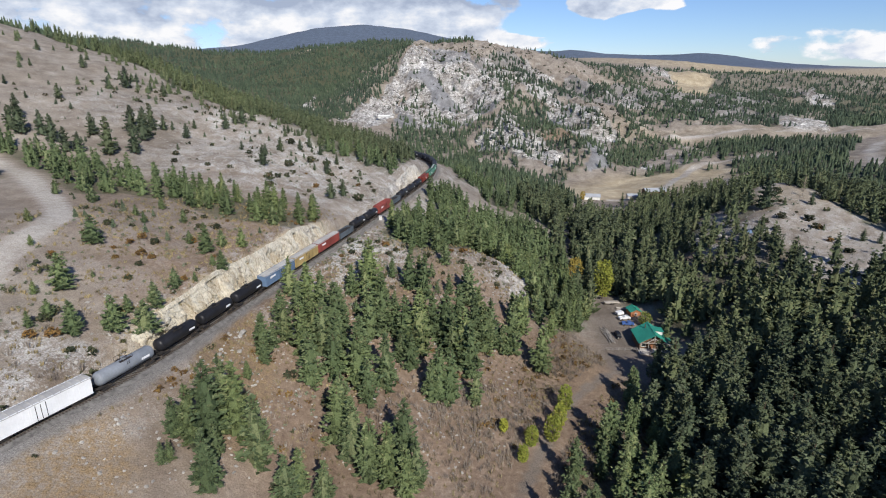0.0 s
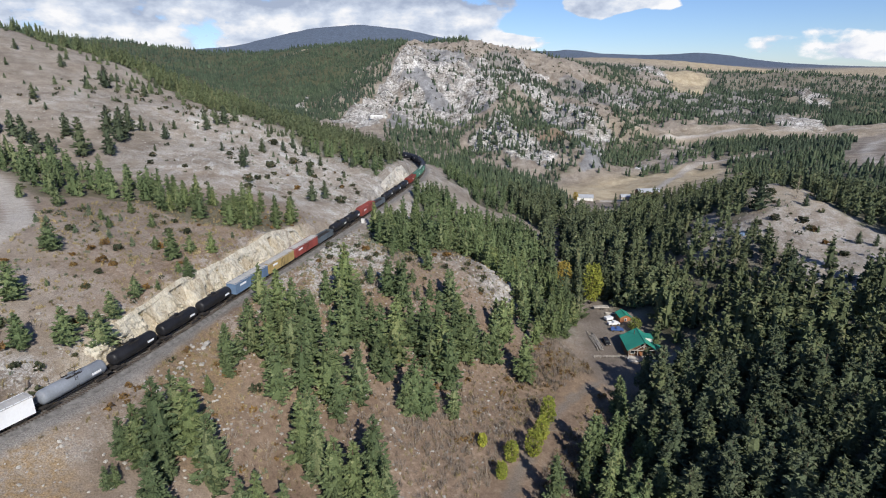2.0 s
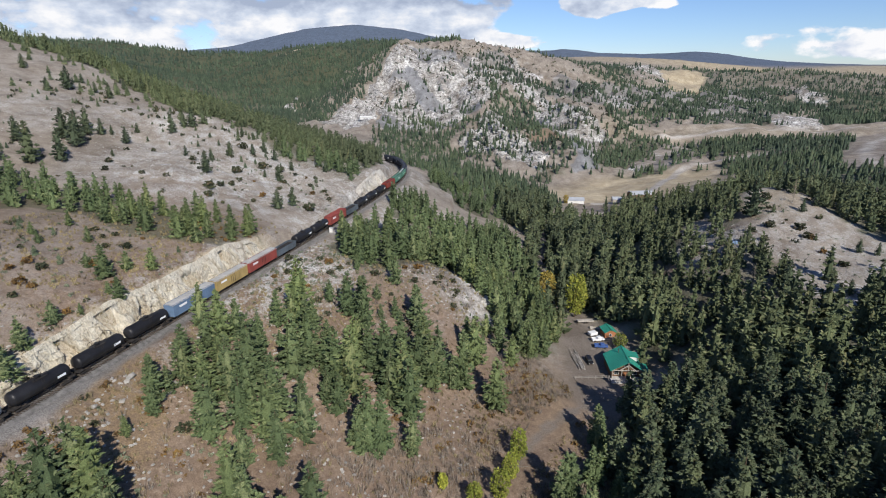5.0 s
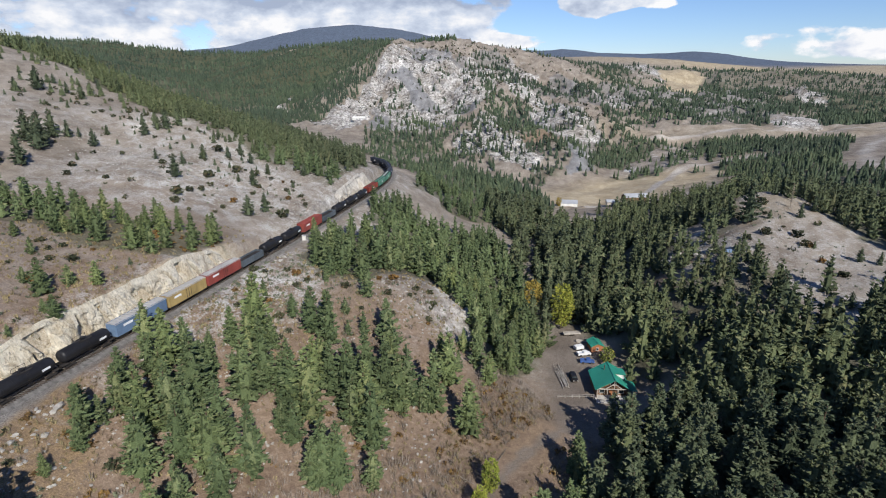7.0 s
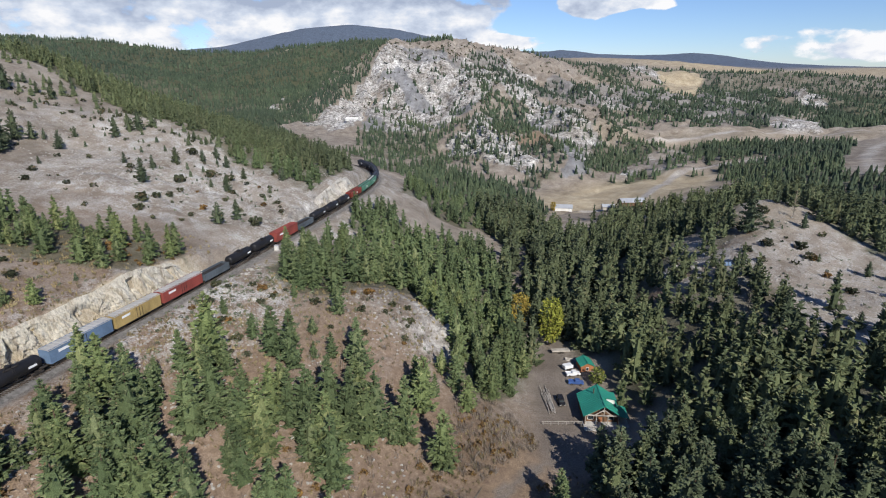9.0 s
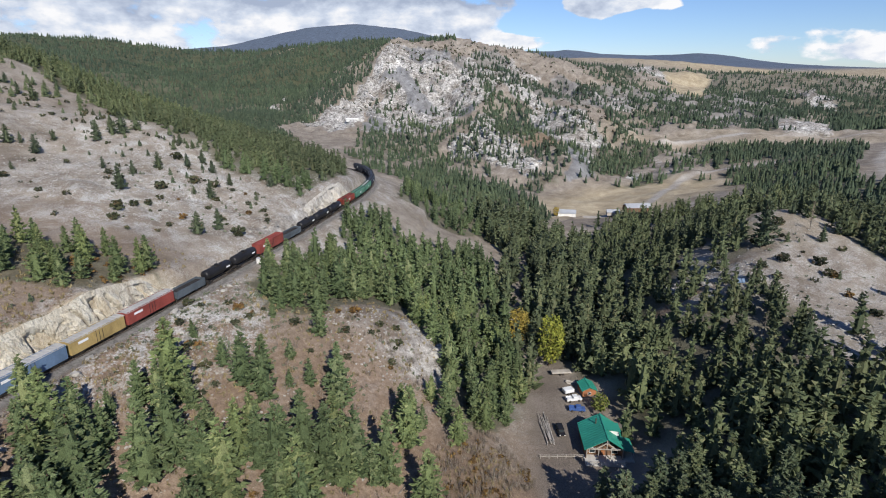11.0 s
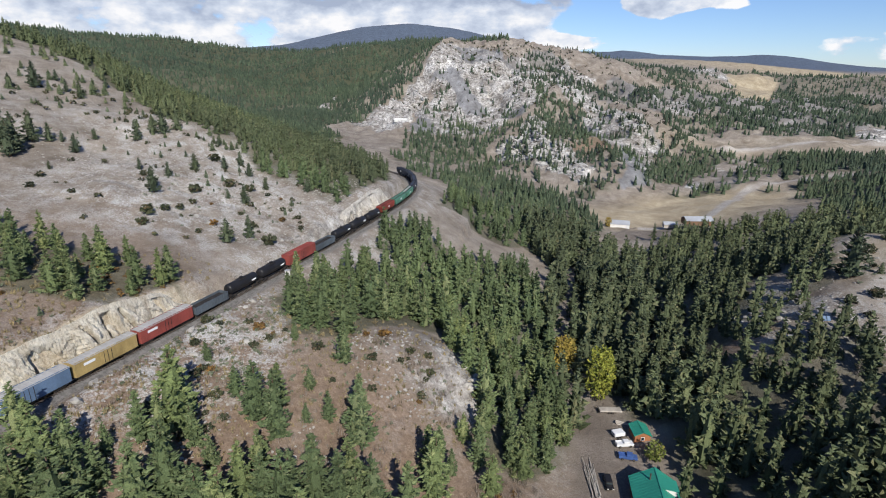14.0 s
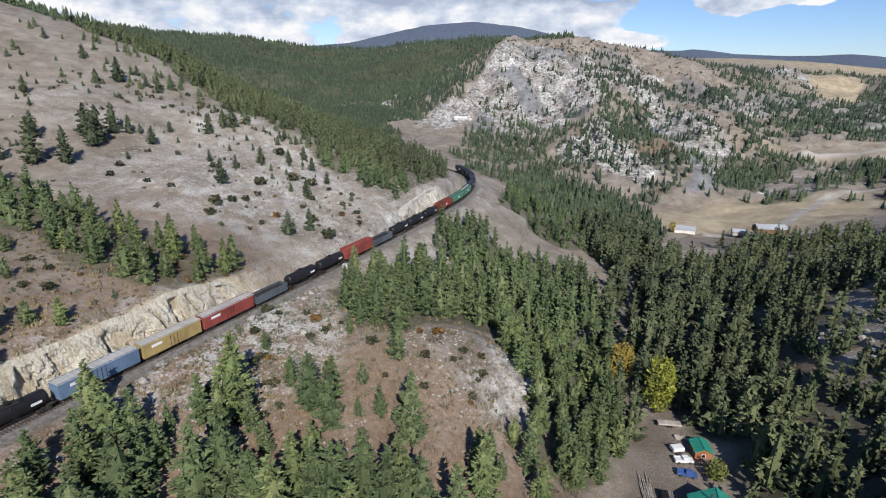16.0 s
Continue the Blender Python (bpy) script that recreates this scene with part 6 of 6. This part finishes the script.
    root.matrix_basis = pose(71.0, 181.2, -0.12, 0, 0, -4)


def build_cabin(name, label, x, y, turn, wide, deep, eave, ridge, wall, roof, windows=2):
    root = tagged(new(name), label, name.split("_")[-1])
    gable_end(root, wall, 0, wide, 0, wide / 2, eave, ridge - 0.15)
    gable_end(root, wall, 0, wide, deep - 0.25, wide / 2, eave, ridge - 0.15)
    part("wall", boxes((0, 0.2, 0.25, deep - 0.25, 0, eave)), wall, root)
    part("wall", boxes((wide - 0.2, wide, 0.25, deep - 0.25, 0, eave)), wall, root)
    gable_roof(root, roof, 0, wide, 0, deep, wide / 2, eave, ridge, 0.35)
    for k in range(windows):
        c = wide * (k + 1) / (windows + 1)
        window(root, c - 0.4, c + 0.4, -0.03, 1.0, 1.9)
    root.matrix_basis = pose(x, y, ground_z(x, y) - 0.15, 0, 0, turn)
    return root


def wheels(root, xs, track, r=0.36):
    for x in xs:
        for y in (-track, track):
            tyre = part("wheel", rod(bmesh.new(), (x, y - 0.11, r), (x, y + 0.11, r), r, 16), M_RUBBER, root)
            part("rim", rod(bmesh.new(), (x, y - 0.12, r), (x, y + 0.12, r), r * 0.55, 12), M_STEEL, tyre)


def build_vehicle(name, label, x, y, turn, paint, pickup=False):
    root = tagged(new(name), label, "car")
    part("body", soft_box(-2.4, 2.4, -0.92, 0.92, 0.4, 1.05, 0.12), paint, root)
    if pickup:
        part("cab", soft_box(-0.4, 1.2, -0.84, 0.84, 1.0, 1.75, 0.16), paint, root)
        part("bed", boxes((-2.35, -0.5, -0.9, -0.8, 1.05, 1.3), (-2.35, -0.5, 0.8, 0.9, 1.05, 1.3), (-2.38, -2.28, -0.8, 0.8, 1.05, 1.3)), paint, root)
        part("windscreen", slab([(1.3, -0.7, 1.15), (1.3, 0.7, 1.15), (1.1, 0.7, 1.68), (1.1, -0.7, 1.68)], 0.03), M_GLASS, root)
    else:
        part("cab", soft_box(-2.2, 0.9, -0.82, 0.82, 1.0, 1.75, 0.18), paint, root)
        part("windscreen", slab([(1.05, -0.7, 1.12), (1.05, 0.7, 1.12), (0.75, 0.7, 1.66), (0.75, -0.7, 1.66)], 0.03), M_GLASS, root)
        for s in (-1, 1):
            part("side_window", boxes((-1.9, 0.6, s * 0.83 - 0.01, s * 0.83 + 0.01, 1.2, 1.6)), M_GLASS, root)
    for s in (-0.65, 0.65):
        part("headlight", boxes((2.38, 2.43, s - 0.18, s + 0.18, 0.72, 0.9)), M_TRIM, root)
    part("bumper", boxes((2.36, 2.5, -0.85, 0.85, 0.42, 0.6), (-2.5, -2.36, -0.85, 0.85, 0.42, 0.6)), M_STEEL, root)
    wheels(root, (-1.45, 1.45), 0.84)
    root.matrix_basis = pose(x, y, ground_z(x, y) + 0.02, 0, 0, turn)


def build_trailer(label, x, y, turn, long, high, paint):
    root = tagged(new("trailer"), label, "trailer")
    part("body", soft_box(-long / 2, long / 2, -1.1, 1.1, 0.6, high, 0.15), paint, root)
    part("drawbar", beam(bmesh.new(), (long / 2, 0, 0.6), (long / 2 + 1.4, 0, 0.5), 0.12), M_UNDER, root)
    wheels(root, (-0.5, 0.5), 1.0, 0.34)
    root.matrix_basis = pose(x, y, ground_z(x, y) + 0.02, 0, 0, turn)


def build_yard():
    build_house()
    build_cabin("garden_shed", "small cedar shed with a green metal roof", 77.0, 209.5, 4, 4.2, 5.0, 2.5, 3.7, M_ORANGEWOOD, M_ROOFGREEN, 1)
    build_vehicle("suv", "black sport utility car parked on the gravel yard", 66.8, 192.5, -88, M_CARBLACK)
    build_vehicle("pickup_truck", "blue pickup truck parked beside the house", 73.8, 203.0, -6, M_CARBLUE, True)
    build_vehicle("pickup_truck", "white pickup truck parked by the shed", 74.0, 208.2, 10, M_CARWHITE, True)
    build_trailer("small white trailer by the shed", 73.2, 212.4, 20, 3.2, 1.7, M_CARWHITE)
    build_trailer("long flat pale trailer at the end of the yard", 73.2, 223.6, 4, 6.5, 1.1, M_PALEWOOD)
    rng = np.random.default_rng(5)
    for k in range(16):
        x, long = 62.2 + rng.uniform(0, 2.4), rng.uniform(8, 13)
        y = 186.5 + rng.uniform(0, 3)
        bm = rod(bmesh.new(), (0, 0, 0), (rng.uniform(-0.7, 0.7), long, 0), 0.12, 7, 0.08)
        me = bpy.data.meshes.new("log")
        bm.to_mesh(me)
        bm.free()
        me.materials.append(M_PALEWOOD)
        ob = new("log", me)
        ob.location = (x, y, ground_z(x, y + long / 2) + 0.3 + 0.16 * (k % 3))
        tagged(ob, "long peeled pole lying in a pile beside the yard", "log", "poles beside the yard")
    for k in range(7):
        bm = rod(bmesh.new(), (0, 0, 0), (rng.uniform(3, 5), rng.uniform(-2.5, -1.2), 0), 0.2, 8, 0.15)
        me = bpy.data.meshes.new("log")
        bm.to_mesh(me)
        bm.free()
        me.materials.append(M_PALEWOOD)
        ob = new("log", me)
        ob.location = (73.4 + rng.uniform(0, 0.8), 217.5 + rng.uniform(0, 1.5), 0.2 + 0.22 * (k % 3))
        tagged(ob, "pale peeled log in a loose heap", "log", "logs at the end of the yard")
    fence = tagged(new("pole_fence"), "weathered pole fence across the yard", "fence")
    for x in np.arange(59.5, 70.6, 2.2):
        part("post", rod(bmesh.new(), (x, 181.7, ground_z(x, 181.7) - 0.2), (x, 181.7, ground_z(x, 181.7) + 1.2), 0.08, 8), M_PALEWOOD, fence)
    for z in (0.55, 1.05):
        part("fence_rail", rod(bmesh.new(), (59.2, 181.7, ground_z(60, 181.7) + z), (70.4, 181.7, ground_z(70, 181.7) + z), 0.07, 8), M_PALEWOOD, fence)
    box_root = tagged(new("signal_cabinet"), "small white signal cabinet beside the track", "cabinet")
    part("body", soft_box(-0.6, 0.6, -0.5, 0.5, 0.2, 1.9, 0.05), M_TRIM, box_root)
    part("roof", boxes((-0.7, 0.7, -0.6, 0.6, 1.9, 2.0)), M_GREYROOF, box_root)
    part("footing", boxes((-0.7, 0.7, -0.6, 0.6, -0.4, 0.2)), M_DECKSTONE, box_root)
    box_root.matrix_basis = pose(-27.4, 237, ground_z(-27.4, 237), 0, 0, -14)
    # down the valley
    build_cabin("ranch_house", "white ranch house with a grey metal roof in the valley", 134, 466, 80, 8, 13, 3.0, 5.0, M_TRIM, M_GREYROOF, 2)
    build_cabin("ranch_barn", "brown barn with a grey roof in the valley", 186, 455, 95, 9, 18, 3.2, 5.4, M_LOG, M_GREYROOF, 2)
    build_cabin("ranch_barn", "pale barn with a grey roof in the valley", 168, 470, 85, 6, 9, 2.6, 4.2, M_PALEWOOD, M_GREYROOF, 1)
    build_cabin("road_shed", "small white shed beside the valley road", 79, 331, 10, 3.2, 3.6, 2.4, 3.4, M_TRIM, M_PALEWOOD, 1)
    build_cabin("valley_house", "long white building below the rocky mountain", -76, 812, 85, 8, 17, 3.2, 5.0, M_TRIM, M_TRIM, 2)
    panel = tagged(new("solar_panel"), "small blue solar panel rack on the bare hill", "solar panel")
    for k in range(3):
        part("module", slab([(k * 1.1, 0, 0.8), (k * 1.1 + 0.9, 0, 0.8), (k * 1.1 + 0.9, 0.8, 1.9), (k * 1.1, 0.8, 1.9)], 0.06), M_BLUE, panel)
        part("post", boxes((k * 1.3 + 0.5, k * 1.3 + 0.6, 0.6, 0.7, -0.3, 1.5)), M_STEEL, panel)
    panel.location = (128.5, 228, ground_z(130, 228))


build_yard()
